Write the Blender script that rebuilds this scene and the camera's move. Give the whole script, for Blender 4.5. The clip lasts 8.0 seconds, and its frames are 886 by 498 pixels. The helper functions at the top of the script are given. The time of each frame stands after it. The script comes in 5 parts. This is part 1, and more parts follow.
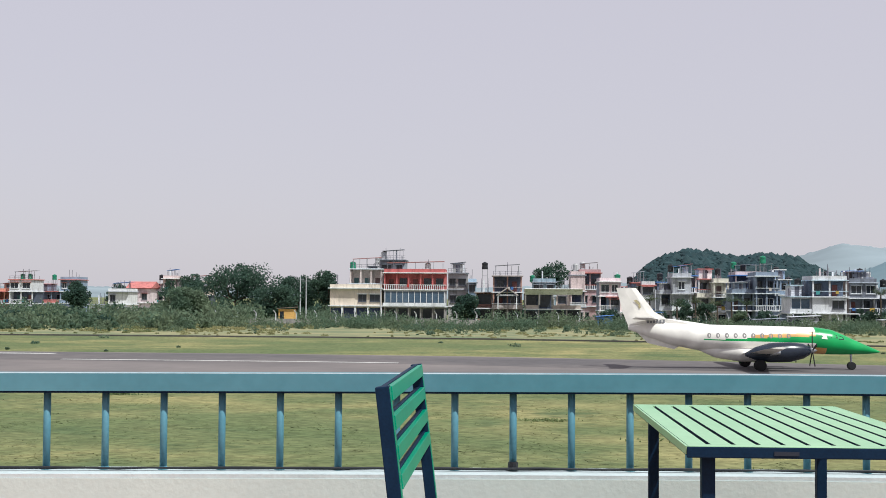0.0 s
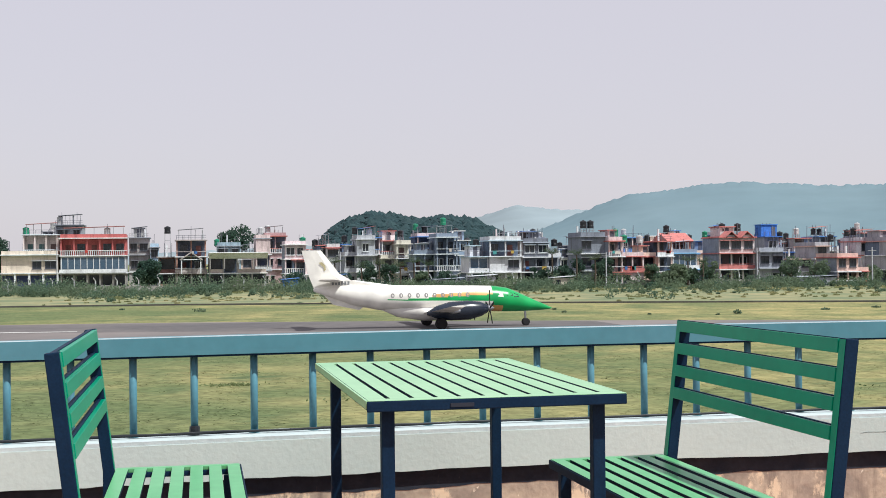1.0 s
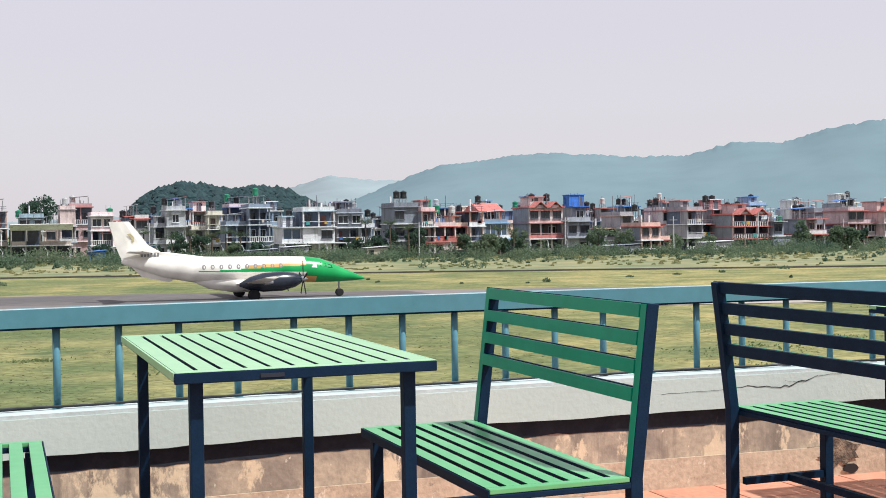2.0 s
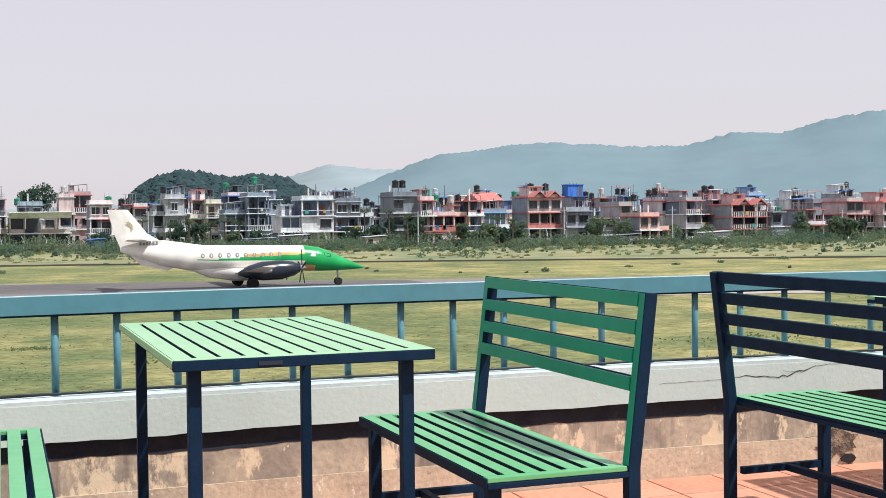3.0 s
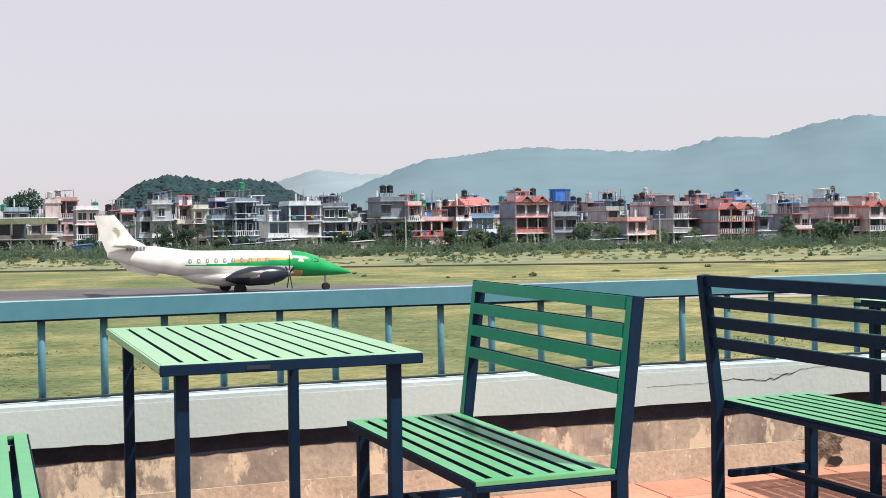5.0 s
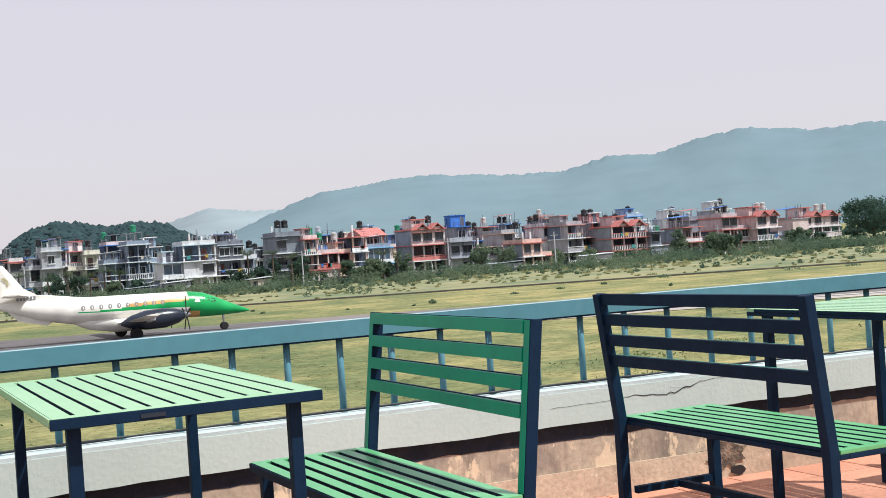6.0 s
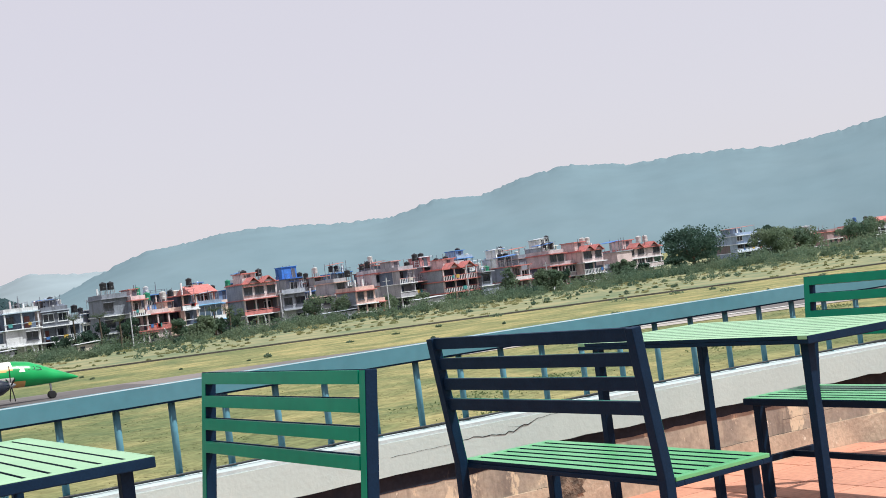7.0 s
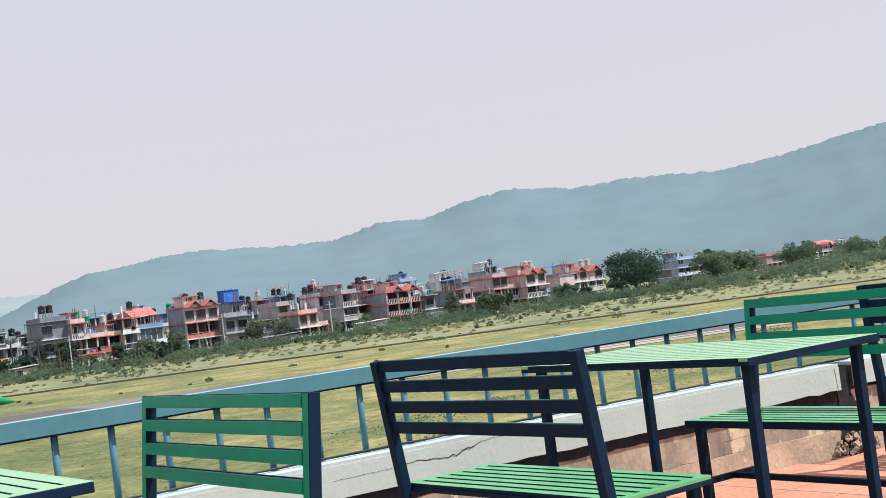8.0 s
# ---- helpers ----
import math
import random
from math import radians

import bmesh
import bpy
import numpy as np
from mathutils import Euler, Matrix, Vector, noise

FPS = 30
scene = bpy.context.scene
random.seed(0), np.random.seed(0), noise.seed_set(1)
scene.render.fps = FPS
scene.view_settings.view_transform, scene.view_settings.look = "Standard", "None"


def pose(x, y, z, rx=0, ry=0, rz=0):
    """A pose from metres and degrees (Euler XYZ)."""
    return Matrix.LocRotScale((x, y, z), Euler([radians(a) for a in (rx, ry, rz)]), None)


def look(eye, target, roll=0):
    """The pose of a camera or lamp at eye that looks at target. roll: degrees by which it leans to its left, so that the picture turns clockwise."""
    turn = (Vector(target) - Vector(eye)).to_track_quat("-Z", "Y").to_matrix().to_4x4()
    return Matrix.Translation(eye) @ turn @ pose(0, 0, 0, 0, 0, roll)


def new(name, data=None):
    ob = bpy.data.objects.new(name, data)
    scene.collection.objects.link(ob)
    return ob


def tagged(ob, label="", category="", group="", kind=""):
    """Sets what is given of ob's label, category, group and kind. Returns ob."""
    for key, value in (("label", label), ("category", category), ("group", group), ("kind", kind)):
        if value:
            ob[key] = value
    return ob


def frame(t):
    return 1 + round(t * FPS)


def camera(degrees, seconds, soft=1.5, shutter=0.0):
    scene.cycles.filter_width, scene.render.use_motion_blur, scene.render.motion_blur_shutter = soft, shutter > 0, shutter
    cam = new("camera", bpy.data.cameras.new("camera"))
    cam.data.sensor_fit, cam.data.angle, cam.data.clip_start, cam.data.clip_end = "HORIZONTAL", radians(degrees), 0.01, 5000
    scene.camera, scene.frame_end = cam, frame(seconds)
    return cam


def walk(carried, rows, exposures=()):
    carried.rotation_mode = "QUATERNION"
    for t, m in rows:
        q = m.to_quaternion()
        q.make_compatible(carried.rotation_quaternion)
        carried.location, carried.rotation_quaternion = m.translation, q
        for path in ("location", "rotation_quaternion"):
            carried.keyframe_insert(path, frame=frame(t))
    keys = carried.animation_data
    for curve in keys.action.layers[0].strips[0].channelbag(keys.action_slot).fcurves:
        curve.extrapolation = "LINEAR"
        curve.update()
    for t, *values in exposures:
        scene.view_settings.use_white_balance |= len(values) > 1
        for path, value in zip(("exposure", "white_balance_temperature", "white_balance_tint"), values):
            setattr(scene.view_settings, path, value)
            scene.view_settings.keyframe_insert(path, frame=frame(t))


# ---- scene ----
cam = camera(38.0, 8.0, soft=0.9)
PATH = [
    (0.0, pose(-0.036, -0.043, 1.107, 92.16, -0.36, 2.45)),
    (0.5, pose(-0.031, -0.029, 1.102, 91.49, 0.06, -3.02)),
    (1.0, pose(-0.019, -0.017, 1.095, 90.49, 0.59, -11.48)),
    (1.5, pose(-0.012, -0.011, 1.091, 89.71, 1.04, -17.63)),
    (2.0, pose(-0.008, -0.009, 1.090, 89.07, 0.85, -19.77)),
    (3.5, pose(-0.007, -0.007, 1.087, 88.57, 0.59, -19.85)),
    (4.0, pose(-0.008, -0.010, 1.086, 88.65, 0.58, -20.06)),
    (5.5, pose(-0.006, -0.008, 1.085, 89.11, 1.24, -20.95)),
    (6.0, pose(0.014, 0.017, 1.088, 89.93, 3.87, -24.97)),
    (6.5, pose(0.024, 0.021, 1.092, 90.70, 6.23, -29.04)),
    (7.0, pose(0.030, 0.030, 1.093, 91.32, 7.26, -32.44)),
    (7.5, pose(0.036, 0.038, 1.094, 92.01, 7.39, -34.38)),
    (8.0, pose(0.030, 0.033, 1.091, 92.04, 7.22, -34.98)),
]
EXPOSURE = [(0.0, -0.12, 5950, 3.2), (0.5, -0.08, 5950, 3.0), (1.0, 0.0, 6000, 3.0), (2.0, 0.1, 6060, 3.2), (4.0, 0.13, 6090, 3.4), (6.0, 0.11, 6040, 3.0), (8.0, 0.09, 6000, 2.8)]
walk(cam, PATH, EXPOSURE)

# ---- light ----
G = -4.2                       # the airfield lies this far under the terrace floor
SUN_AZ, SUN_EL = radians(137), radians(57)
world = bpy.data.worlds.new("hazy_sky")
scene.world = world
world.use_nodes = True
wn, wl = world.node_tree.nodes, world.node_tree.links
wn.clear()
sky = wn.new("ShaderNodeTexSky")
sky.sky_type = "NISHITA"
sky.sun_disc = False
sky.sun_elevation, sky.sun_rotation = SUN_EL, SUN_AZ
sky.dust_density, sky.air_density, sky.altitude = 4.0, 1.0, 800
bg_sky = wn.new("ShaderNodeBackground")
bg_sky.inputs["Strength"].default_value = 0.02
haze = wn.new("ShaderNodeBackground")
coord = wn.new("ShaderNodeTexCoord")
sep = wn.new("ShaderNodeSeparateXYZ")
ramp = wn.new("ShaderNodeValToRGB")
ramp.color_ramp.elements[0].position, ramp.color_ramp.elements[0].color = 0.0, (0.755, 0.655, 0.672, 1)
ramp.color_ramp.elements[1].position, ramp.color_ramp.elements[1].color = 0.45, (0.735, 0.64, 0.695, 1)
wl.new(coord.outputs["Generated"], sep.inputs[0])
wl.new(sep.outputs["Z"], ramp.inputs["Fac"])
wl.new(ramp.outputs["Color"], haze.inputs["Color"])
haze.inputs["Strength"].default_value = 0.88
wl.new(sky.outputs["Color"], bg_sky.inputs["Color"])
add = wn.new("ShaderNodeAddShader")
out = wn.new("ShaderNodeOutputWorld")
wl.new(bg_sky.outputs[0], add.inputs[0])
wl.new(haze.outputs[0], add.inputs[1])
wl.new(add.outputs[0], out.inputs["Surface"])
sun_data = bpy.data.lights.new("sun", "SUN")
sun_data.energy, sun_data.angle, sun_data.color = 5.0, radians(1.0), (1.0, 0.94, 0.86)
sun = new("sun", sun_data)
sun_from = Vector((math.sin(SUN_AZ) * math.cos(SUN_EL), math.cos(SUN_AZ) * math.cos(SUN_EL), math.sin(SUN_EL)))
sun.matrix_world = look(sun_from * 50, (0, 0, 0))


# ---- materials ----
def mat(name, base, other=None, rough=0.6, metal=0.0, scale=8.0, fine=60.0, bump=0.1, lift=0.02, vary=0.0, spec=0.5, low=0.35, high=0.65, grain=(0.82, 1.1)):
    """Two tones mixed by a broad and a fine noise in metres, with fine relief. vary: brightness by object."""
    m = bpy.data.materials.new(name)
    m.use_nodes = True
    n, l = m.node_tree.nodes, m.node_tree.links
    b = n["Principled BSDF"]
    other = other or tuple(c * 0.78 for c in base)
    tc = n.new("ShaderNodeTexCoord")
    geo = n.new("ShaderNodeNewGeometry")
    big, small = n.new("ShaderNodeTexNoise"), n.new("ShaderNodeTexNoise")
    big.inputs["Scale"].default_value, small.inputs["Scale"].default_value = scale, fine
    big.inputs["Detail"].default_value, small.inputs["Detail"].default_value = 5, 4
    l.new(geo.outputs["Position"], big.inputs["Vector"])
    l.new(geo.outputs["Position"], small.inputs["Vector"])
    r = n.new("ShaderNodeMapRange")
    r.inputs["From Min"].default_value, r.inputs["From Max"].default_value = low, high
    l.new(big.outputs["Fac"], r.inputs["Value"])
    mix = n.new("ShaderNodeMixRGB")
    mix.inputs[1].default_value, mix.inputs[2].default_value = (*base, 1), (*other, 1)
    l.new(r.outputs[0], mix.inputs[0])
    mul = n.new("ShaderNodeMixRGB")
    mul.blend_type = "MULTIPLY"
    mul.inputs[0].default_value = 1.0
    r2 = n.new("ShaderNodeMapRange")
    r2.inputs["From Min"].default_value, r2.inputs["From Max"].default_value = 0.3, 0.7
    r2.inputs["To Min"].default_value, r2.inputs["To Max"].default_value = grain
    l.new(small.outputs["Fac"], r2.inputs["Value"])
    l.new(mix.outputs[0], mul.inputs[1])
    l.new(r2.outputs[0], mul.inputs[2])
    last = mul
    if vary:
        info = n.new("ShaderNodeObjectInfo")
        r3 = n.new("ShaderNodeMapRange")
        r3.inputs["To Min"].default_value, r3.inputs["To Max"].default_value = 1 - vary, 1 + vary
        l.new(info.outputs["Random"], r3.inputs["Value"])
        m2 = n.new("ShaderNodeMixRGB")
        m2.blend_type = "MULTIPLY"
        m2.inputs[0].default_value = 1.0
        l.new(mul.outputs[0], m2.inputs[1])
        l.new(r3.outputs[0], m2.inputs[2])
        last = m2
    l.new(last.outputs[0], b.inputs["Base Color"])
    b.inputs["Roughness"].default_value, b.inputs["Metallic"].default_value = rough, metal
    b.inputs["Specular IOR Level"].default_value = spec
    if bump:
        bp = n.new("ShaderNodeBump")
        bp.inputs["Strength"].default_value, bp.inputs["Distance"].default_value = bump, lift
        l.new(small.outputs["Fac"], bp.inputs["Height"])
        l.new(bp.outputs[0], b.inputs["Normal"])
    return m


def leaf_mat(name, a, b, low=0.75, high=1.35):
    """Foliage: tone by clump and by leaf."""
    m = bpy.data.materials.new(name)
    m.use_nodes = True
    n, l = m.node_tree.nodes, m.node_tree.links
    p = n["Principled BSDF"]
    geo = n.new("ShaderNodeNewGeometry")
    nz = n.new("ShaderNodeTexNoise")
    nz.inputs["Scale"].default_value = 0.12
    l.new(geo.outputs["Position"], nz.inputs["Vector"])
    r = n.new("ShaderNodeMapRange")
    r.inputs["From Min"].default_value, r.inputs["From Max"].default_value = 0.35, 0.65
    l.new(nz.outputs["Fac"], r.inputs["Value"])
    mix = n.new("ShaderNodeMixRGB")
    mix.inputs[1].default_value, mix.inputs[2].default_value = (*a, 1), (*b, 1)
    l.new(r.outputs[0], mix.inputs[0])
    r2 = n.new("ShaderNodeMapRange")
    r2.inputs["To Min"].default_value, r2.inputs["To Max"].default_value = low, high
    l.new(geo.outputs["Random Per Island"], r2.inputs["Value"])
    mul = n.new("ShaderNodeMixRGB")
    mul.blend_type = "MULTIPLY"
    mul.inputs[0].default_value = 1.0
    l.new(mix.outputs[0], mul.inputs[1])
    l.new(r2.outputs[0], mul.inputs[2])
    l.new(mul.outputs[0], p.inputs["Base Color"])
    p.inputs["Roughness"].default_value = 0.6
    p.inputs["Specular IOR Level"].default_value = 0.2
    thin = n.new("ShaderNodeBsdfTranslucent")
    l.new(mul.outputs[0], thin.inputs["Color"])
    both = n.new("ShaderNodeMixShader")
    both.inputs[0].default_value = 0.5
    l.new(p.outputs[0], both.inputs[1])
    l.new(thin.outputs[0], both.inputs[2])
    l.new(both.outputs[0], n["Material Output"].inputs["Surface"])
    return m


M_NAVY = mat("navy_paint", (0.003, 0.017, 0.044), (0.005, 0.022, 0.054), rough=0.6, spec=0.12, scale=14, fine=150, bump=0.05, lift=0.004)
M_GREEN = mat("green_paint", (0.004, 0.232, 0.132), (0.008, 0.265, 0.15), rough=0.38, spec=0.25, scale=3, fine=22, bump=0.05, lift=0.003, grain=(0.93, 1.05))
# Seat tops: green_paint again, paler, with the sun's brightness put into the colour.
M_SEAT = mat("sunlit_green_paint", (0.105, 0.385, 0.155), (0.145, 0.43, 0.19), rough=0.33, spec=0.7, scale=4, fine=24, bump=0.05, lift=0.003, grain=(0.94, 1.05))
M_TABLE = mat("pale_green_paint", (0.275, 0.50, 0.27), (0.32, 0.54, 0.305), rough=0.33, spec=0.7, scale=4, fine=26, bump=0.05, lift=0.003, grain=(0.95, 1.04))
M_RAIL = mat("blue_grey_paint", (0.072, 0.212, 0.268), (0.09, 0.24, 0.30), rough=0.4, scale=1.6, fine=20, bump=0.05, lift=0.003, grain=(0.93, 1.06))
M_POST = mat("steel_blue_paint", (0.078, 0.21, 0.275), (0.10, 0.245, 0.31), rough=0.6, spec=0.25, scale=9, fine=60, bump=0.05, lift=0.004, grain=(0.92, 1.05))
# Pale rail tone with the sunlight on its top edge put into the colour.
M_LITRAIL = mat("sunlit_rail_paint", (0.58, 0.66, 0.68), (0.40, 0.50, 0.54), rough=0.55, scale=7, fine=40, bump=0.05, lift=0.003)
M_PARAPET = mat("pale_painted_plaster", (0.50, 0.585, 0.56), (0.47, 0.555, 0.535), rough=0.75, scale=2.2, fine=55, bump=0.25, lift=0.006, grain=(0.97, 1.025))
M_COPING = mat("worn_white_plaster", (0.53, 0.60, 0.61), (0.46, 0.53, 0.54), rough=0.8, scale=6, fine=60, bump=0.3, lift=0.006, grain=(0.92, 1.05))
M_RENDER = mat("stained_cement_render", (0.50, 0.405, 0.31), (0.31, 0.255, 0.21), rough=0.9, scale=5, fine=42, bump=0.3, lift=0.008, low=0.42, high=0.6)
def streaky(m, dark, size, amount):
    """Adds water streaks of their own shape that run down a wall."""
    n, l = m.node_tree.nodes, m.node_tree.links
    p = n["Principled BSDF"]
    src = p.inputs["Base Color"].links[0].from_socket
    geo, mp, z = n.new("ShaderNodeNewGeometry"), n.new("ShaderNodeMapping"), n.new("ShaderNodeTexNoise")
    mp.inputs["Scale"].default_value = (size, size, size * 0.16)
    z.inputs["Scale"].default_value, z.inputs["Detail"].default_value = 1.0, 7
    z.inputs["Roughness"].default_value = 0.65
    l.new(geo.outputs["Position"], mp.inputs["Vector"])
    l.new(mp.outputs[0], z.inputs["Vector"])
    r = n.new("ShaderNodeMapRange")
    r.inputs["From Min"].default_value, r.inputs["From Max"].default_value = 0.52, 0.64
    r.inputs["To Max"].default_value = amount
    l.new(z.outputs["Fac"], r.inputs["Value"])
    mix = n.new("ShaderNodeMixRGB")
    mix.inputs[2].default_value = (*dark, 1)
    l.new(r.outputs[0], mix.inputs[0])
    l.new(src, mix.inputs[1])
    l.new(mix.outputs[0], p.inputs["Base Color"])
    return m


def flaked(m, colour, size, low, high, flat=1.0):
    """Adds patches of another tone with crisp ragged rims, as where a wash has come off."""
    n, l = m.node_tree.nodes, m.node_tree.links
    p = n["Principled BSDF"]
    src = p.inputs["Base Color"].links[0].from_socket
    geo, mp, z = n.new("ShaderNodeNewGeometry"), n.new("ShaderNodeMapping"), n.new("ShaderNodeTexNoise")
    mp.inputs["Scale"].default_value = (size, size, size * flat)
    z.inputs["Scale"].default_value, z.inputs["Detail"].default_value = 1.0, 8
    z.inputs["Roughness"].default_value = 0.68
    l.new(geo.outputs["Position"], mp.inputs["Vector"])
    l.new(mp.outputs[0], z.inputs["Vector"])
    r = n.new("ShaderNodeMapRange")
    r.inputs["From Min"].default_value, r.inputs["From Max"].default_value = low, high
    l.new(z.outputs["Fac"], r.inputs["Value"])
    mix = n.new("ShaderNodeMixRGB")
    mix.inputs[2].default_value = (*colour, 1)
    l.new(r.outputs[0], mix.inputs[0])
    l.new(src, mix.inputs[1])
    l.new(mix.outputs[0], p.inputs["Base Color"])
    return m


streaky(M_RENDER, (0.17, 0.135, 0.115), 9.0, 0.75)
flaked(M_RENDER, (0.70, 0.56, 0.40), 8.0, 0.55, 0.60, 0.55)
flaked(M_RENDER, (0.74, 0.66, 0.54), 34.0, 0.66, 0.70, 0.4)
streaky(M_PARAPET, (0.40, 0.47, 0.46), 5.0, 0.1)
M_TILE = mat("terracotta_tile", (0.66, 0.31, 0.21), (0.57, 0.26, 0.175), rough=0.55, scale=3, fine=40, bump=0.12, lift=0.004, vary=0.09)
M_GROUT = mat("grout", (0.24, 0.13, 0.10), rough=0.9, scale=9)
M_CABLE = mat("black_cable", (0.012, 0.014, 0.02), rough=0.5, scale=20, bump=0)
# Near black for cracks, and for the shade in the gap and under chips.
M_CREVICE = mat("crevice_black", (0.008, 0.009, 0.012), (0.022, 0.021, 0.022), rough=0.95, scale=20)
M_ASPHALT = mat("runway_asphalt", (0.19, 0.165, 0.155), (0.11, 0.100, 0.098), rough=0.9, scale=0.05, fine=0.8, bump=0.1, grain=(0.9, 1.08))
M_SHOULDER = mat("pale_concrete_strip", (0.42, 0.38, 0.34), (0.34, 0.30, 0.27), rough=0.9, scale=0.1, fine=2)
M_PAINTLINE = mat("white_marking", (0.62, 0.61, 0.58), (0.45, 0.44, 0.42), rough=0.8, scale=0.5, fine=4)
M_DRAIN = mat("dark_wet_concrete", (0.06, 0.055, 0.05), (0.10, 0.095, 0.08), rough=0.9, scale=0.3, fine=3)
M_CONC = mat("weathered_concrete", (0.36, 0.34, 0.32), (0.25, 0.24, 0.23), rough=0.9, scale=0.4, fine=4, bump=0.2)
streaky(M_CONC, (0.12, 0.115, 0.11), 0.9, 0.7)
M_WHITE = mat("aircraft_white", (0.80, 0.77, 0.72), (0.77, 0.74, 0.69), rough=0.3, scale=0.4, fine=0.9, bump=0.02)
M_PGREEN = mat("aircraft_green", (0.012, 0.30, 0.075), (0.02, 0.34, 0.09), rough=0.28, scale=0.6, fine=0.9, bump=0.0)
M_PGOLD = mat("aircraft_gold", (0.60, 0.33, 0.10), (0.66, 0.38, 0.14), rough=0.35, scale=0.6, fine=0.9, bump=0.0)
M_NACELLE = mat("nacelle_blue_black", (0.012, 0.018, 0.032), (0.02, 0.028, 0.045), rough=0.25, scale=0.8, fine=8, bump=0)
M_TYRE = mat("tyre_rubber", (0.015, 0.015, 0.017), rough=0.9, scale=6)
M_METAL = mat("dull_metal", (0.45, 0.46, 0.48), (0.33, 0.34, 0.36), rough=0.4, metal=0.8, scale=3, fine=20, bump=0)
M_GLASS = mat("dark_window_glass", (0.016, 0.022, 0.03), (0.03, 0.038, 0.048), rough=0.15, scale=0.4, fine=2, bump=0)
M_BARK = mat("bark", (0.12, 0.09, 0.065), (0.07, 0.055, 0.04), rough=0.9, scale=2, fine=9, bump=0.5)
M_LEAF = leaf_mat("dark_tree_leaves", (0.052, 0.098, 0.076), (0.074, 0.124, 0.086), 0.9, 1.12)
M_BUSH = leaf_mat("bush_leaves", (0.105, 0.168, 0.112), (0.175, 0.225, 0.14), 0.9, 1.1)
M_SCRUB = leaf_mat("dry_scrub_leaves", (0.235, 0.265, 0.125), (0.37, 0.345, 0.175), 0.9, 1.1)
M_PALM = leaf_mat("palm_leaves", (0.055, 0.085, 0.05), (0.09, 0.11, 0.06))
# Hill leaves and both ranges carry the blue haze of distance in their colour.
M_HILLT = leaf_mat("hazed_hill_leaves", (0.046, 0.092, 0.104), (0.058, 0.106, 0.114), 0.86, 1.14)
M_RANGE = mat("hazed_far_range", (0.150, 0.210, 0.240), (0.160, 0.219, 0.248), rough=1.0, scale=0.004, fine=0.012, bump=0, spec=0.0, grain=(0.96, 1.04))
M_RANGE2 = mat("hazed_farther_range", (0.24, 0.285, 0.31), (0.25, 0.295, 0.32), rough=1.0, scale=0.003, fine=0.004, bump=0, spec=0.0)


def ground_mat():
    """Airfield grass: green and straw patches at three sizes."""
    m = bpy.data.materials.new("airfield_grass")
    m.use_nodes = True
    n, l = m.node_tree.nodes, m.node_tree.links
    p = n["Principled BSDF"]
    geo = n.new("ShaderNodeNewGeometry")
    stretch = n.new("ShaderNodeMapping")
    stretch.inputs["Scale"].default_value = (0.75, 1.0, 1.0)
    l.new(geo.outputs["Position"], stretch.inputs["Vector"])
    facs = []
    for s, d in ((0.06, 6), (0.33, 8), (3.2, 6)):
        z = n.new("ShaderNodeTexNoise")
        z.inputs["Scale"].default_value, z.inputs["Detail"].default_value = s, d
        l.new(stretch.outputs[0], z.inputs["Vector"])
        r = n.new("ShaderNodeMapRange")
        r.inputs["From Min"].default_value, r.inputs["From Max"].default_value = 0.36, 0.64
        l.new(z.outputs["Fac"], r.inputs["Value"])
        facs.append(r)
    a = n.new("ShaderNodeMixRGB")
    a.inputs[1].default_value, a.inputs[2].default_value = (0.160, 0.188, 0.084, 1), (0.40, 0.345, 0.155, 1)
    # the grass is drier towards the east
    axes, dry, share = n.new("ShaderNodeSeparateXYZ"), n.new("ShaderNodeMapRange"), n.new("ShaderNodeMath")
    dry.inputs["From Min"].default_value, dry.inputs["From Max"].default_value = -12, 75
    dry.inputs["To Min"].default_value, dry.inputs["To Max"].default_value = -0.3, 0.5
    share.operation, share.use_clamp = "ADD", True
    l.new(geo.outputs["Position"], axes.inputs[0])
    l.new(axes.outputs["X"], dry.inputs["Value"])
    l.new(facs[0].outputs[0], share.inputs[0])
    l.new(dry.outputs[0], share.inputs[1])
    l.new(share.outputs[0], a.inputs[0])
    b = n.new("ShaderNodeMixRGB")
    b.inputs[2].default_value = (0.125, 0.165, 0.07, 1)
    half = n.new("ShaderNodeMath")
    half.operation = "MULTIPLY"
    half.inputs[1].default_value = 0.75
    l.new(facs[1].outputs[0], half.inputs[0])
    l.new(half.outputs[0], b.inputs[0])
    l.new(a.outputs[0], b.inputs[1])
    weeds, wr, b2 = n.new("ShaderNodeTexNoise"), n.new("ShaderNodeMapRange"), n.new("ShaderNodeMixRGB")
    weeds.inputs["Scale"].default_value, weeds.inputs["Detail"].default_value, weeds.inputs["Roughness"].default_value = 0.17, 9, 0.72
    wr.inputs["From Min"].default_value, wr.inputs["From Max"].default_value = 0.54, 0.66
    wr.inputs["To Max"].default_value = 0.72
    b2.inputs[2].default_value = (0.088, 0.135, 0.064, 1)
    l.new(stretch.outputs[0], weeds.inputs["Vector"])
    l.new(weeds.outputs["Fac"], wr.inputs["Value"])
    l.new(wr.outputs[0], b2.inputs[0])
    l.new(b.outputs[0], b2.inputs[1])
    c = n.new("ShaderNodeMixRGB")
    c.blend_type = "MULTIPLY"
    c.inputs[0].default_value = 0.38
    l.new(b2.outputs[0], c.inputs[1])
    l.new(facs[2].outputs[0], c.inputs[2])
    l.new(c.outputs[0], p.inputs["Base Color"])
    p.inputs["Roughness"].default_value = 0.95
    p.inputs["Specular IOR Level"].default_value = 0.1
    return m


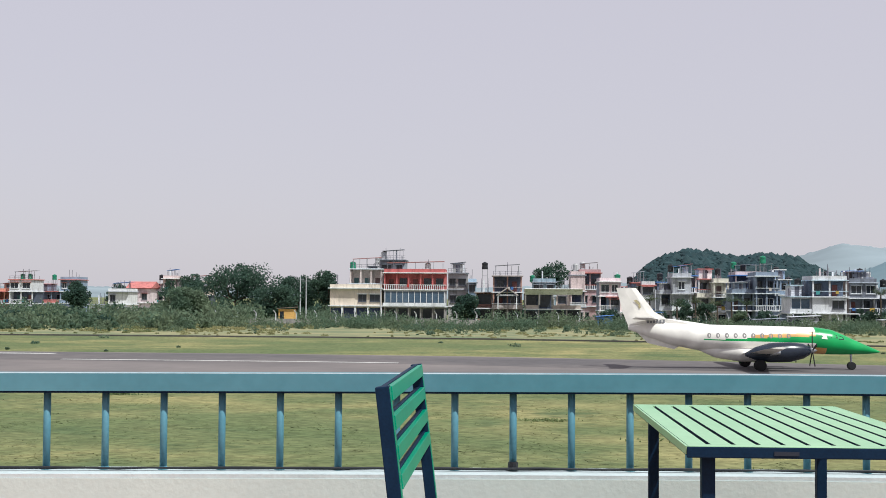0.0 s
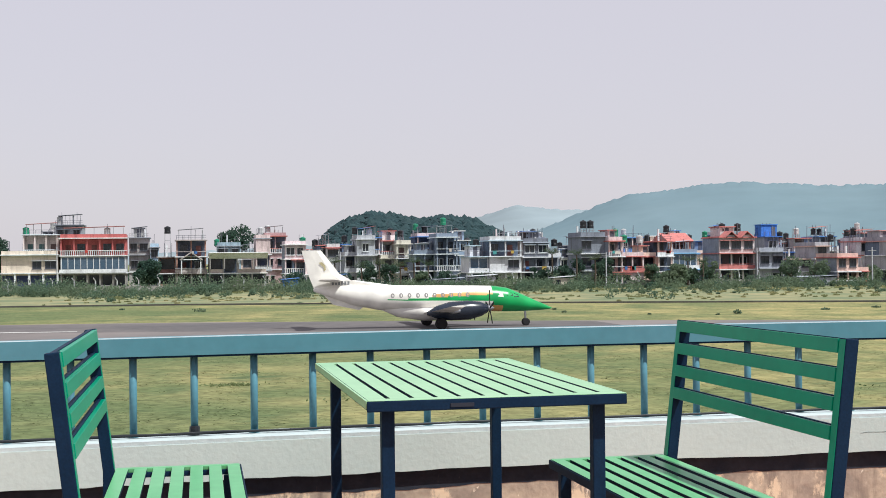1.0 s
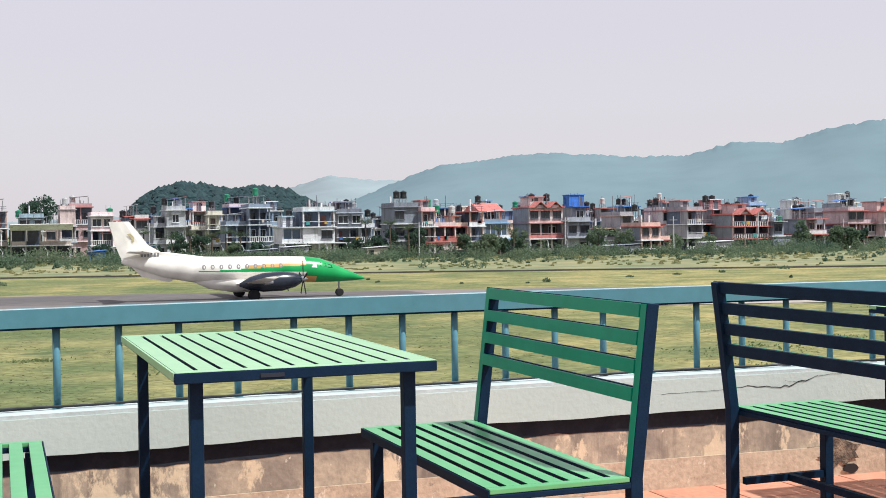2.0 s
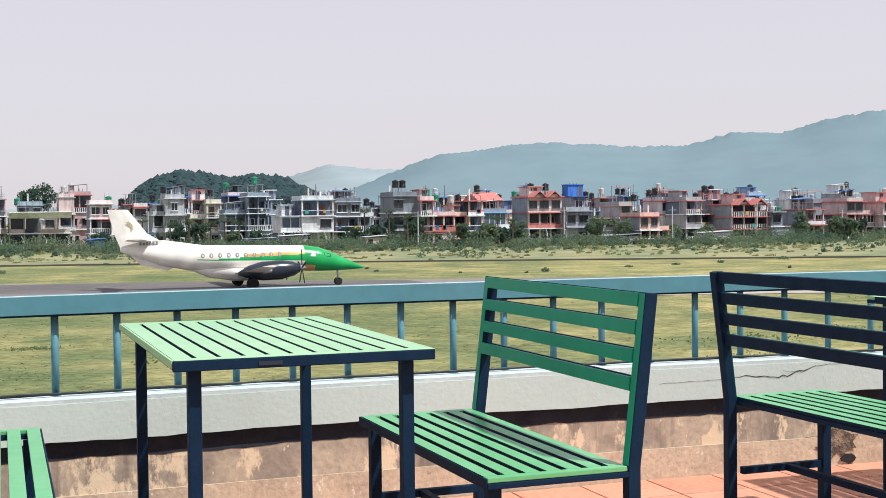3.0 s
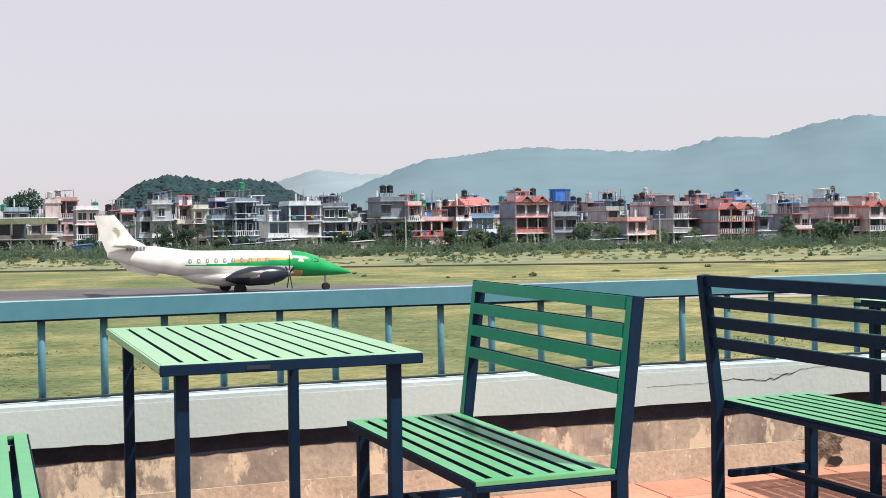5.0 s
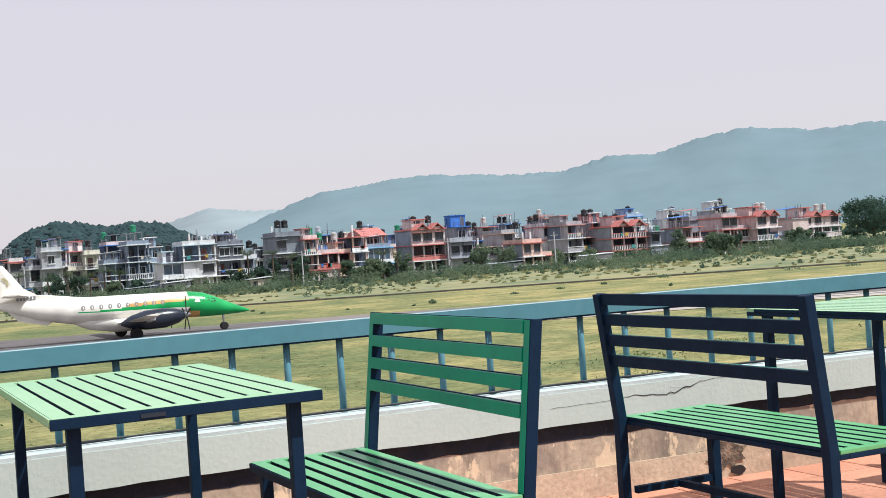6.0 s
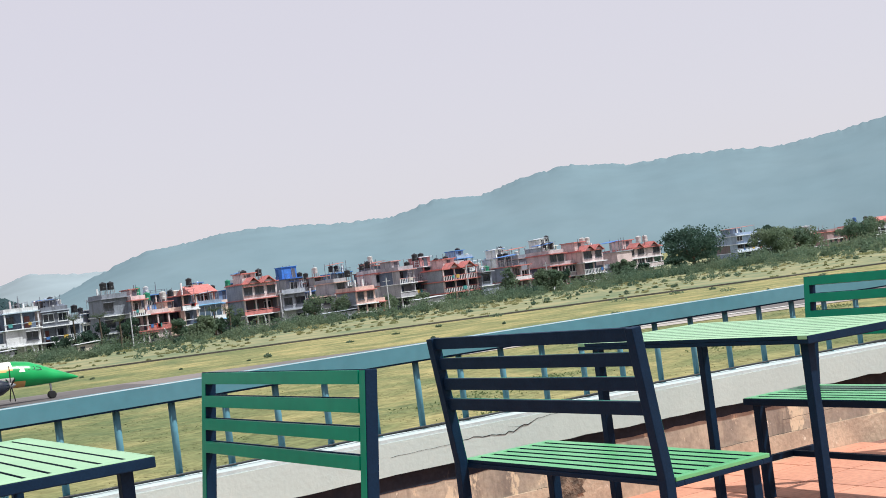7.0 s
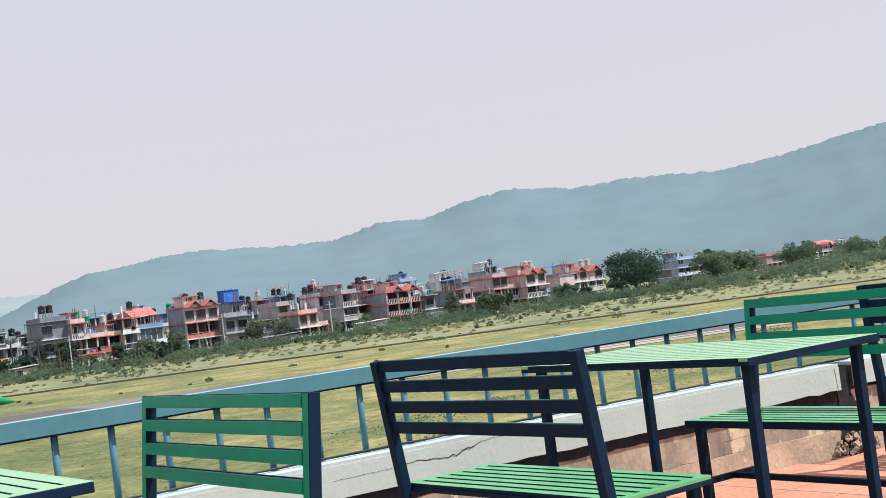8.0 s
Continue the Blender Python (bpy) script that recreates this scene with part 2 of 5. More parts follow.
M_GRASS = ground_mat()
M_ROUGH = mat("rough_grass", (0.13, 0.165, 0.08), (0.27, 0.25, 0.125), rough=0.95, scale=0.14, fine=0.7, bump=0)
M_WEED = leaf_mat("weed_leaves", (0.135, 0.19, 0.085), (0.185, 0.225, 0.10), 0.92, 1.08)
PAINTS = {}


def paint(r, g, b):
    """House paint, weathered, with a blue haze lift mixed in; one material a colour."""
    grey = (r + g + b) / 3
    r, g, b = (max(0.01, grey + (c - grey) * 0.92) for c in (r, g, b))
    key = (min(0.8, r * 1.14), min(0.8, g * 1.2 + 0.006), min(0.8, b * 1.3 + 0.016))
    if key not in PAINTS:
        PAINTS[key] = streaky(mat("hazed_house_paint", key, tuple(c * 0.72 for c in key), rough=0.85, scale=0.5, fine=5, bump=0.15, low=0.4, high=0.75), tuple(c * 0.42 for c in key), 1.1, 0.6)
    return PAINTS[key]


# ---- builders ----
def bend(x):
    """The terrace edge is a shallow arc that bulges towards the airfield."""
    return 0.023 - (0.012 if x > 1.3 else 0.009) * (x - 1.3) ** 2


def fall(x):
    """Towards its west end the edge sags a little."""
    return min(0.0, 0.004 * (x - 1.0))


class Solid:
    """Collects boxes, tubes and sheets into one mesh."""

    def __init__(self):
        self.v, self.f = [], []

    def face(self, pts):
        k = len(self.v)
        self.v += [tuple(p) for p in pts]
        self.f.append(tuple(range(k, k + len(pts))))

    def box(self, x0, x1, y0, y1, z0, z1):
        k = len(self.v)
        self.v += [(x, y, z) for z in (z0, z1) for y in (y0, y1) for x in (x0, x1)]
        self.f += [tuple(k + i for i in q) for q in ((0, 2, 3, 1), (4, 5, 7, 6), (0, 1, 5, 4), (2, 6, 7, 3), (0, 4, 6, 2), (1, 3, 7, 5))]
        return self

    def run(self, x0, x1, y0, y1, z0, z1, step=0.12):
        """A long bar that follows the curve of the terrace edge."""
        n = max(1, round((x1 - x0) / step))
        k = len(self.v)
        for i in range(n + 1):
            x = x0 + (x1 - x0) * i / n
            self.v += [(x, y + bend(x), z + fall(x)) for y, z in ((y0, z0), (y1, z0), (y1, z1), (y0, z1))]
        for i in range(n):
            for j in range(4):
                a, b = k + 4 * i + j, k + 4 * i + (j + 1) % 4
                self.f.append((a, b, b + 4, a + 4))
        self.f += [tuple(k + j for j in range(4)), tuple(k + 4 * n + j for j in (3, 2, 1, 0))]
        return self

    def bar(self, a, b, w, d=None, turn=None):
        """A square bar from a to b, w by d thick."""
        a, b = Vector(a), Vector(b)
        d = d or w
        ax = (b - a).normalized()
        side = Vector(turn) if turn else (Vector((0, 1, 0)) if abs(ax.y) < 0.9 else Vector((1, 0, 0)))
        u = ax.cross(side).normalized()
        s = u.cross(ax).normalized()
        k = len(self.v)
        for c in (a, b):
            for p, q in ((-1, -1), (1, -1), (1, 1), (-1, 1)):
                self.v.append(tuple(c + u * p * w / 2 + s * q * d / 2))
        self.f += [tuple(k + i for i in q) for q in ((3, 2, 1, 0), (4, 5, 6, 7), (0, 1, 5, 4), (1, 2, 6, 5), (2, 3, 7, 6), (3, 0, 4, 7))]
        return self

    def tube(self, pts, radii, n=10, caps=True):
        """A round tube along points, with a radius at each."""
        pts = [Vector(p) for p in pts]
        k = len(self.v)
        for i, c in enumerate(pts):
            ax = (pts[min(i + 1, len(pts) - 1)] - pts[max(i - 1, 0)]).normalized()
            u = ax.orthogonal().normalized() if abs(ax.z) < 0.95 else Vector((1, 0, 0))
            s = ax.cross(u).normalized()
            u = s.cross(ax)
            for j in range(n):
                t = 2 * math.pi * j / n
                self.v.append(tuple(c + (u * math.cos(t) + s * math.sin(t)) * radii[i]))
        for i in range(len(pts) - 1):
            for j in range(n):
                a, b = k + i * n + j, k + i * n + (j + 1) % n
                self.f.append((a, b, b + n, a + n))
        if caps:
            self.f.append(tuple(range(k + n - 1, k - 1, -1)))
            self.f.append(tuple(range(k + (len(pts) - 1) * n, k + len(pts) * n)))
        return self

    def mesh(self, name, material, smooth=False, bevel=0.0, side=None):
        me = bpy.data.meshes.new(name)
        me.from_pydata(self.v, [], self.f)
        bm = bmesh.new()
        bm.from_mesh(me)
        bmesh.ops.recalc_face_normals(bm, faces=bm.faces)
        if bevel:
            bmesh.ops.bevel(bm, geom=[e for e in bm.edges if e.calc_face_angle(0) > 0.5], offset=bevel, segments=2, affect="EDGES", profile=0.6)
        bm.to_mesh(me)
        bm.free()
        for p in me.polygons:
            p.use_smooth = smooth
        me.materials.append(material)
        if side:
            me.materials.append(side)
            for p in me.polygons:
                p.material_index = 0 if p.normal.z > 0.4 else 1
        return me


def part(name, solid, material, parent=None, label="", smooth=False, bevel=0.0, at=None):
    me = solid.mesh(name, material, smooth, bevel) if isinstance(solid, Solid) else solid
    ob = new(name, me)
    if parent:
        ob.parent = parent
    if at:
        ob.location = at
    return tagged(ob, label)


def thing(name, m, label, category, group="", kind=""):
    ob = new(name)
    ob.empty_display_size = 0.1
    ob.matrix_world = m
    return tagged(ob, label, category, group, kind)


def cloud(name, pos, size, material, up=0.0):
    """Many small leaves, one a place: a bent pair of triangles each, turned at random."""
    pos = np.asarray(pos, float)
    n = len(pos)
    size = np.broadcast_to(np.asarray(size, float), (n,))
    a = np.random.normal(size=(n, 3))
    a[:, 2] += up
    a /= np.linalg.norm(a, axis=1)[:, None]
    b = np.random.normal(size=(n, 3))
    b -= a * (a * b).sum(1)[:, None]
    b /= np.linalg.norm(b, axis=1)[:, None]
    c = np.cross(a, b)
    s = size[:, None]
    v = np.stack([pos - a * s, pos + b * s * 0.55 + c * s * 0.2, pos + a * s, pos - b * s * 0.55 + c * s * 0.2], 1).reshape(-1, 3)
    k = np.arange(n)[:, None] * 4
    f = np.concatenate([k + [0, 1, 2], k + [0, 2, 3]], 1).reshape(-1, 3)
    me = bpy.data.meshes.new(name)
    me.from_pydata(v.tolist(), [], f.tolist())
    me.materials.append(material)
    return me


def lumps(n, cx, cy, cz, rx, ry, rz, per, seed):
    """Leaf places of a crown: shells of n lumps inside an egg, uneven."""
    rng = np.random.default_rng(seed)
    d = rng.normal(size=(n, 3))
    d /= np.linalg.norm(d, axis=1)[:, None]
    centre = d * rng.uniform(0.35, 0.85, (n, 1)) * [rx, ry, rz] + [cx, cy, cz]
    rad = rng.uniform(0.22, 0.42, n) * (rx + rz) / 2
    out = []
    for c, r in zip(centre, rad):
        q = rng.normal(size=(per, 3))
        q /= np.linalg.norm(q, axis=1)[:, None]
        out.append(c + q * r * rng.uniform(0.55, 1.08, (per, 1)) * [1, 1, 0.8])
    return np.concatenate(out)


def edge_y(x, y0, slope, bend=0.0):
    """A line across the airfield that runs level on one side and swings nearer on the other."""
    return y0 - slope * 0.5 * ((x - bend) + math.sqrt((x - bend) ** 2 + 400))


def drain_y(x):
    return edge_y(x, 167, 0.42)


# ---- airfield ----
def strip(name, f0, f1, z, material, label, category, x0=-700, x1=700, step=20, h=0.0):
    s = Solid()
    xs = [x0 + (x1 - x0) * i / max(1, round((x1 - x0) / step)) for i in range(max(1, round((x1 - x0) / step)) + 1)]
    for a, b in zip(xs, xs[1:]):
        s.face([(a, f0(a), z), (b, f0(b), z), (b, f1(b), z), (a, f1(a), z)])
        if h:
            s.face([(a, f0(a), z - h), (b, f0(b), z - h), (b, f0(b), z), (a, f0(a), z)])
            s.face([(b, f1(b), z - h), (a, f1(a), z - h), (a, f1(a), z), (b, f1(b), z)])
    return tagged(part(name, s, material), label, category, kind="structure")


ground = Solid()
ground.face([(-4500, -300, G), (4500, -300, G), (4500, 4600, G), (-4500, 4600, G)])
tagged(part("ground", ground, M_GRASS), "flat green and straw-coloured grass of an airfield", "ground", kind="structure")
far_edge = lambda x: edge_y(x, 119.6, 0.40)
near_edge = lambda x: edge_y(x, 81.5, 0.5, 45)
strip("runway", near_edge, far_edge, G + 0.03, M_ASPHALT, "grey brown worn asphalt runway across the grass", "runway")
M_RUBBER = mat("rubbered_asphalt", (0.085, 0.078, 0.08), (0.15, 0.132, 0.125), rough=0.9, scale=0.04, fine=0.9, bump=0, low=0.4, high=0.6)
strip("runway_tyre_band", lambda x: far_edge(x) - 15.5 + 2.5 * noise.noise((x * 0.06, 1, 1)), lambda x: far_edge(x) - 1.2, G + 0.035, M_RUBBER, "dark band of tyre rubber along the runway", "marking", -90, 34, 4)
strip("runway_shoulder", lambda x: near_edge(x) - 2.5, near_edge, G + 0.036, M_SHOULDER, "pale concrete strip along the runway", "runway")
strip("runway_edge_line", lambda x: near_edge(x) + 1.0, lambda x: near_edge(x) + 1.9, G + 0.042, M_PAINTLINE, "faded white line along the runway edge", "marking")
strip("runway_marking", lambda x: far_edge(x) - 4.4, lambda x: far_edge(x) - 3.0, G + 0.042, M_PAINTLINE, "white painted bar on the asphalt", "marking", -75, -40, 5)
strip("runway_marking", lambda x: far_edge(x) - 14.0, lambda x: far_edge(x) - 13.2, G + 0.042, M_PAINTLINE, "white painted dash on the asphalt", "marking", -36, -8, 5)
strip("drain_kerb", drain_y, lambda x: drain_y(x) + 0.45, G + 0.19, M_DRAIN, "dark low concrete drain kerb in the grass", "kerb", h=0.19)
strip("rough_grass", lambda x: drain_y(x) + 5 + 3 * noise.noise((x * 0.05, 0, 3)), lambda x: 420, G + 0.02, M_ROUGH, "rough grey green grass under scrub", "ground")

# ---- terrace ----
RAIL_Y, FACE_Y, WALL_Y = 4.767, 4.635, 4.666
END_X, NEXT_X = 5.575, 5.67
floor = Solid().run(-9, 9, WALL_Y - 0.2, WALL_Y + 0.12, -0.3, -0.012).box(-9, 9, -5, 2.9, -0.3, -0.012)
for i in range(150):
    x = -9 + 0.12 * i
    floor.face([(x, 2.9, -0.012), (x + 0.12, 2.9, -0.012), (x + 0.12, WALL_Y - 0.2 + bend(x + 0.12), -0.012), (x, WALL_Y - 0.2 + bend(x), -0.012)])
tagged(part("floor", floor, M_GROUT), "terrace floor slab with dark joints between red tiles", "floor", kind="structure")
low = Solid().run(-9, 9, WALL_Y, WALL_Y + 0.16, -0.012, 0.32)
M_PLINTH = flaked(flaked(mat("worn_plinth_cement", (0.60, 0.47, 0.35), (0.45, 0.345, 0.26), rough=0.9, scale=6, fine=50, bump=0.4, lift=0.008), (0.72, 0.63, 0.52), 30.0, 0.62, 0.68, 0.6), (0.24, 0.19, 0.16), 11.0, 0.63, 0.70)
wall = tagged(part("wall_north", low, M_RENDER), "stained brown cement wall under the painted parapet", "wall", kind="structure")
part("plinth", Solid().run(-9, 9, WALL_Y - 0.007, WALL_Y, -0.012, 0.125), M_PLINTH, wall, "pale worn cement plinth")
# Dark band under the overhang: its shadow put into colour, with mouldy patches.
mould_shade = Solid()
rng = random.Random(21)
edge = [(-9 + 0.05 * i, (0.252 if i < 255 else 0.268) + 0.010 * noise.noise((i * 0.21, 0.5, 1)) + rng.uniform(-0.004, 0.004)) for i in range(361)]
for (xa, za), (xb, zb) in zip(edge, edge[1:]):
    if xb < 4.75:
        mould_shade.face([(xa, WALL_Y - 0.0015 + bend(xa), za), (xb, WALL_Y - 0.0015 + bend(xb), zb), (xb, WALL_Y - 0.0015 + bend(xb), 0.33), (xa, WALL_Y - 0.0015 + bend(xa), 0.33)])
part("mould_shade_band", mould_shade, flaked(mat("black_mould_shade", (0.010, 0.017, 0.032), (0.022, 0.028, 0.042), rough=0.95, scale=9, fine=60, bump=0.2, lift=0.004), (0.10, 0.085, 0.08), 16.0, 0.64, 0.74, 0.3), wall, "black mouldy band below the parapet, overhang shade in its colour")
tagged(part("wall_facade", Solid().run(-9, 9, WALL_Y + 0.02, WALL_Y + 0.12, G, -0.3), M_CONC), "concrete face of the building below the terrace", "wall", kind="structure")
tagged(part("wall_south", Solid().box(-9, 9, -5.2, -5, -0.3, 3.0), M_PARAPET), "pale plaster wall behind the terrace", "wall", kind="structure")


def parapet(x0, x1):
    """The overhanging painted band, with a ragged underside and a pale coping."""
    s = Solid()
    rng = random.Random(5)
    n = round((x1 - x0) / 0.08)
    xs = [x0 + (x1 - x0) * i / n for i in range(n + 1)]
    drop = [rng.uniform(-0.003, 0.004) + (0.022 * min(1, (x - 4.9) / 0.5) * rng.random() if x > 4.9 else 0) for x in xs]
    wob = [rng.uniform(-0.0006, 0.0006) for x in xs]
    rows = [[(x, FACE_Y + w, 0.455) for x, w in zip(xs, wob)], [(x, FACE_Y + w, 0.32 + d) for x, w, d in zip(xs, wob, drop)], [(x, WALL_Y + 0.17, 0.32 + d) for x, d in zip(xs, drop)], [(x, WALL_Y + 0.17, 0.455) for x in xs]]
    rows = [[(x, y + bend(x), z + fall(x)) for x, y, z in r] for r in rows]
    for r0, r1 in zip(rows, rows[1:] + rows[:1]):
        for i in range(n):
            s.face([r0[i], r0[i + 1], r1[i + 1], r1[i]])
    for r in rows[:2]:
        r[n] = (r[n][0] - rng.uniform(0.02, 0.06), r[n][1], r[n][2])
    for i in (0, n):
        s.face([r[i] for r in rows])
    ob = tagged(part("parapet", s, M_PARAPET), "pale grey green painted parapet with a chipped lower edge", "parapet", kind="structure")
    part("coping", Solid().run(x0, x1, FACE_Y + 0.003, WALL_Y + 0.175, 0.455, 0.47), M_COPING, ob, "worn white coping")
    return ob


band = parapet(-9, END_X)
end_piece = parapet(NEXT_X, 6.3)
# end face coloured dark so that the gap reads dark
ragged = Solid()
ys = [FACE_Y + 0.004 + 0.215 * i / 8 for i in range(9)]
lows = [0.33 + 0.02 * noise.noise((i * 0.9, 4.4, 2)) for i in range(9)]
for (ya, za), (yb, zb) in zip(zip(ys, lows), zip(ys[1:], lows[1:])):
    ragged.face([(NEXT_X - 0.003, y + bend(NEXT_X), z) for y, z in ((ya, za), (yb, zb), (yb, 0.452), (ya, 0.452))])
part("broken_end", ragged, flaked(mat("broken_dark_plaster", (0.03, 0.032, 0.04), (0.06, 0.05, 0.045), rough=0.95, scale=20, bump=0.5), (0.2, 0.16, 0.12), 30.0, 0.58, 0.66), end_piece, "dark broken end of the parapet")


def crack(points, w):
    s = Solid()
    for (x0, z0), (x1, z1) in zip(points, points[1:]):
        ya, yb = FACE_Y - 0.0016 + bend(x0), FACE_Y - 0.0016 + bend(x1)
        s.face([(x0, ya, z0 - w / 2), (x1, yb, z1 - w / 2), (x1, yb, z1 + w / 2), (x0, ya, z0 + w / 2)])
    part("crack", s, M_CREVICE, band)


def zigzag(x0, z0, x1, z1, n, amp, seed):
    rng = random.Random(seed)
    return [(x0 + (x1 - x0) * i / n, z0 + (z1 - z0) * i / n + rng.uniform(-amp, amp) * (0 < i < n)) for i in range(n + 1)]


for a, b, n, amp, w in (((2.60, 0.395), (2.90, 0.402), 9, 0.003, 0.0018), ((2.90, 0.402), (3.00, 0.412), 4, 0.003, 0.003), ((3.00, 0.412), (3.16, 0.396), 7, 0.004, 0.0045), ((3.16, 0.396), (3.30, 0.425), 7, 0.006, 0.0055), ((3.30, 0.425), (3.34, 0.438), 3, 0.002, 0.003),
                        ((3.34, 0.436), (3.62, 0.452), 9, 0.004, 0.002), ((3.14, 0.452), (3.145, 0.40), 4, 0.004, 0.0015), ((3.18, 0.425), (3.27, 0.412), 5, 0.002, 0.0013), ((3.62, 0.44), (3.72, 0.425), 5, 0.003, 0.0013)):
    crack(zigzag(*a, *b, n, amp, int(a[0] * 100)), w * 0.75)

# broken wall behind the gap between the two parapet pieces, with rubble at its foot
# flat black faces put the gap's inner shade into colour
gap = Solid()
rng = random.Random(33)
rim_l = [(END_X - 0.03 + rng.uniform(-0.05, 0.03), 0.02 + 0.43 * i / 9) for i in range(10)]
rim_r = [(NEXT_X + 0.02 + rng.uniform(-0.05, 0.03), z) for _, z in rim_l]
for (a, za), (b, zb), (c, zc), (d, zd) in zip(rim_l, rim_l[1:], rim_r[1:], rim_r):
    gap.face([(p, WALL_Y - 0.009 + bend(p), q) for p, q in ((a, za), (d, zd), (c, zc), (b, zb))])
part("gap", gap, M_CREVICE, wall, "dark broken gap in the wall")
# black ragged strip painted for the shade under the chipped parapet edge
chip_shade = Solid()
edge = [(4.93 + 0.024 * i, 0.255 - 0.03 * min(1, i / 12) + rng.uniform(-0.018, 0.014)) for i in range(28)]
for (xa, za), (xb, zb) in zip(edge, edge[1:]):
    chip_shade.face([(p, WALL_Y - 0.003 + bend(p), q) for p, q in ((xa, za), (xb, zb), (xb, 0.36), (xa, 0.36))])
part("chipped_edge_shade", chip_shade, M_CREVICE, wall, "black ragged edge, shade under the broken plaster as colour")
for pts in (zigzag(4.75, 0.195, 5.35, 0.20, 18, 0.003, 41), zigzag(3.3, 0.128, 4.9, 0.128, 40, 0.002, 43)):
    s = Solid()
    for (xa, za), (xb, zb) in zip(pts, pts[1:]):
        s.face([(p, WALL_Y - 0.0085 + bend(p), q) for p, q in ((xa, za - 0.0008), (xb, zb - 0.0008), (xb, zb + 0.0008), (xa, za + 0.0008))])
    part("crack", s, M_CREVICE, wall)
rubble = thing("rubble", pose(5.58, WALL_Y - 0.06 + bend(5.56), 0.0, 0, 0, -5.8), "broken grey brown stones heaped against the cracked wall", "rubble")
M_STONE = mat("broken_stone", (0.56, 0.45, 0.35), (0.30, 0.245, 0.20), rough=0.95, scale=14, fine=70, bump=0.5, lift=0.006, vary=0.25)
stones = []
for k in range(4):
    bm = bmesh.new()
    bmesh.ops.create_cube(bm, size=1.7)
    bmesh.ops.bevel(bm, geom=bm.edges[:], offset=0.22, segments=1, affect="EDGES")
    for v in bm.verts:
        v.co *= rng.uniform(0.7, 1.12)
    me = bpy.data.meshes.new("stone")
    bm.to_mesh(me)
    bm.free()
    me.materials.append(M_STONE)
    stones.append(me)
for k in range(70):
    r = rng.uniform(0.005, 0.017)
    x = rng.triangular(-0.16, 0.22, 0.06)
    high = 0.11 * (1 - abs(x - 0.04) / 0.24)
    z = max(r * 0.7, rng.uniform(0, 1) * high)
    st = part("stone", rng.choice(stones), None, rubble)
    st.matrix_parent_inverse = Matrix()
    st.location = (x, 0.055 - 0.07 * (1 - z / 0.16) * rng.random(), z)
    st.rotation_euler = (rng.uniform(0, 6), rng.uniform(0, 6), rng.uniform(0, 6))
    st.scale = (r * 1.9, r * 0.8, r * 0.9)

# a drain hole at the foot of the wall
hole = thing("drain_hole", pose(3.51, WALL_Y - 0.012 + bend(3.51), 0.0, 0, 0, -3.8), "dark sooty drain hole at the foot of the wall", "drain")
rim = Solid()
rng = random.Random(9)
ring = [(0.038 * math.cos(t) * rng.uniform(0.85, 1.2), 0.028 + 0.022 * math.sin(t) * rng.uniform(0.85, 1.15)) for t in [2 * math.pi * i / 12 for i in range(12)]]
# flat black face: the hole's inner shade put in as colour
rim.face([(a, -0.003, b) for a, b in ring])
part("opening", rim, M_CABLE, hole)
stain = Solid()
ring2 = [(-0.05 + 0.11 * math.cos(t) * rng.uniform(0.6, 1.2), 0.1 + 0.07 * math.sin(t) * rng.uniform(0.6, 1.2)) for t in [2 * math.pi * i / 16 for i in range(16)]]
stain.face([(a, -0.0015, b) for a, b in ring2])
part("stain", stain, mat("sooty_render", (0.10, 0.075, 0.06), (0.30, 0.22, 0.16), rough=0.95, scale=22, fine=90, bump=0.5, low=0.4, high=0.6), hole)

# ---- railing ----
rail = thing("railing", pose(0, RAIL_Y, 0), "blue grey painted steel railing on the parapet", "railing", kind="structure")
part("top_rail", Solid().run(-9, 9, -0.05, 0.05, 0.764, 0.829), M_RAIL, rail, "broad blue grey top rail")
# thin strip painted pale for the bright line of sun along the rail top
part("lit_edge", Solid().run(-9, 9, -0.0485, -0.022, 0.829, 0.8308), M_LITRAIL, rail, "pale upper edge, sunlight in its colour")
# navy strip stands in for the shade along the rail's underside
part("rail_shade", Solid().run(-9, 9, -0.046, 0.043, 0.7565, 0.764), M_NAVY, rail)
post_mesh = Solid().tube([(0, 0, 0.468), (0, 0, 0.759)], [0.0135, 0.0135], 14).mesh("post", M_POST, smooth=True)
foot_mesh = Solid().tube([(0, 0, 0.468), (0, 0, 0.474), (0, 0, 0.482)], [0.02, 0.02, 0.0135], 12).mesh("post_foot", M_POST)
SPACE, FIRST = 0.217, 0.239
for i in range(-42, 39):
    x = FIRST + i * SPACE
    if END_X + 0.02 < x < NEXT_X + 0.03:
        continue
    p = part("post", post_mesh, None, rail, at=(x, bend(x), fall(x)))
    part("post_foot", foot_mesh, None, p)
cab = thing("cable", pose(0, RAIL_Y, 0), "thin black cable lying along the parapet", "cable")
rng = random.Random(3)
for k in range(2):
    pts = [(-9 + 0.12 * i, bend(-9 + 0.12 * i) - 0.03 - 0.012 * k + rng.uniform(-0.006, 0.006), 0.476 + rng.uniform(0, 0.004) + 0.004 * k + fall(-9 + 0.12 * i)) for i in range(124)]
    part("strand", Solid().tube(pts, [0.004] * len(pts), 6), M_CABLE, cab, smooth=True)
tie = Solid().tube([(FIRST - SPACE, -0.016 + bend(0), 0.47), (FIRST - SPACE, -0.016 + bend(0), 0.5)], [0.02, 0.018], 8)
part("tie", tie, M_CABLE, cab)

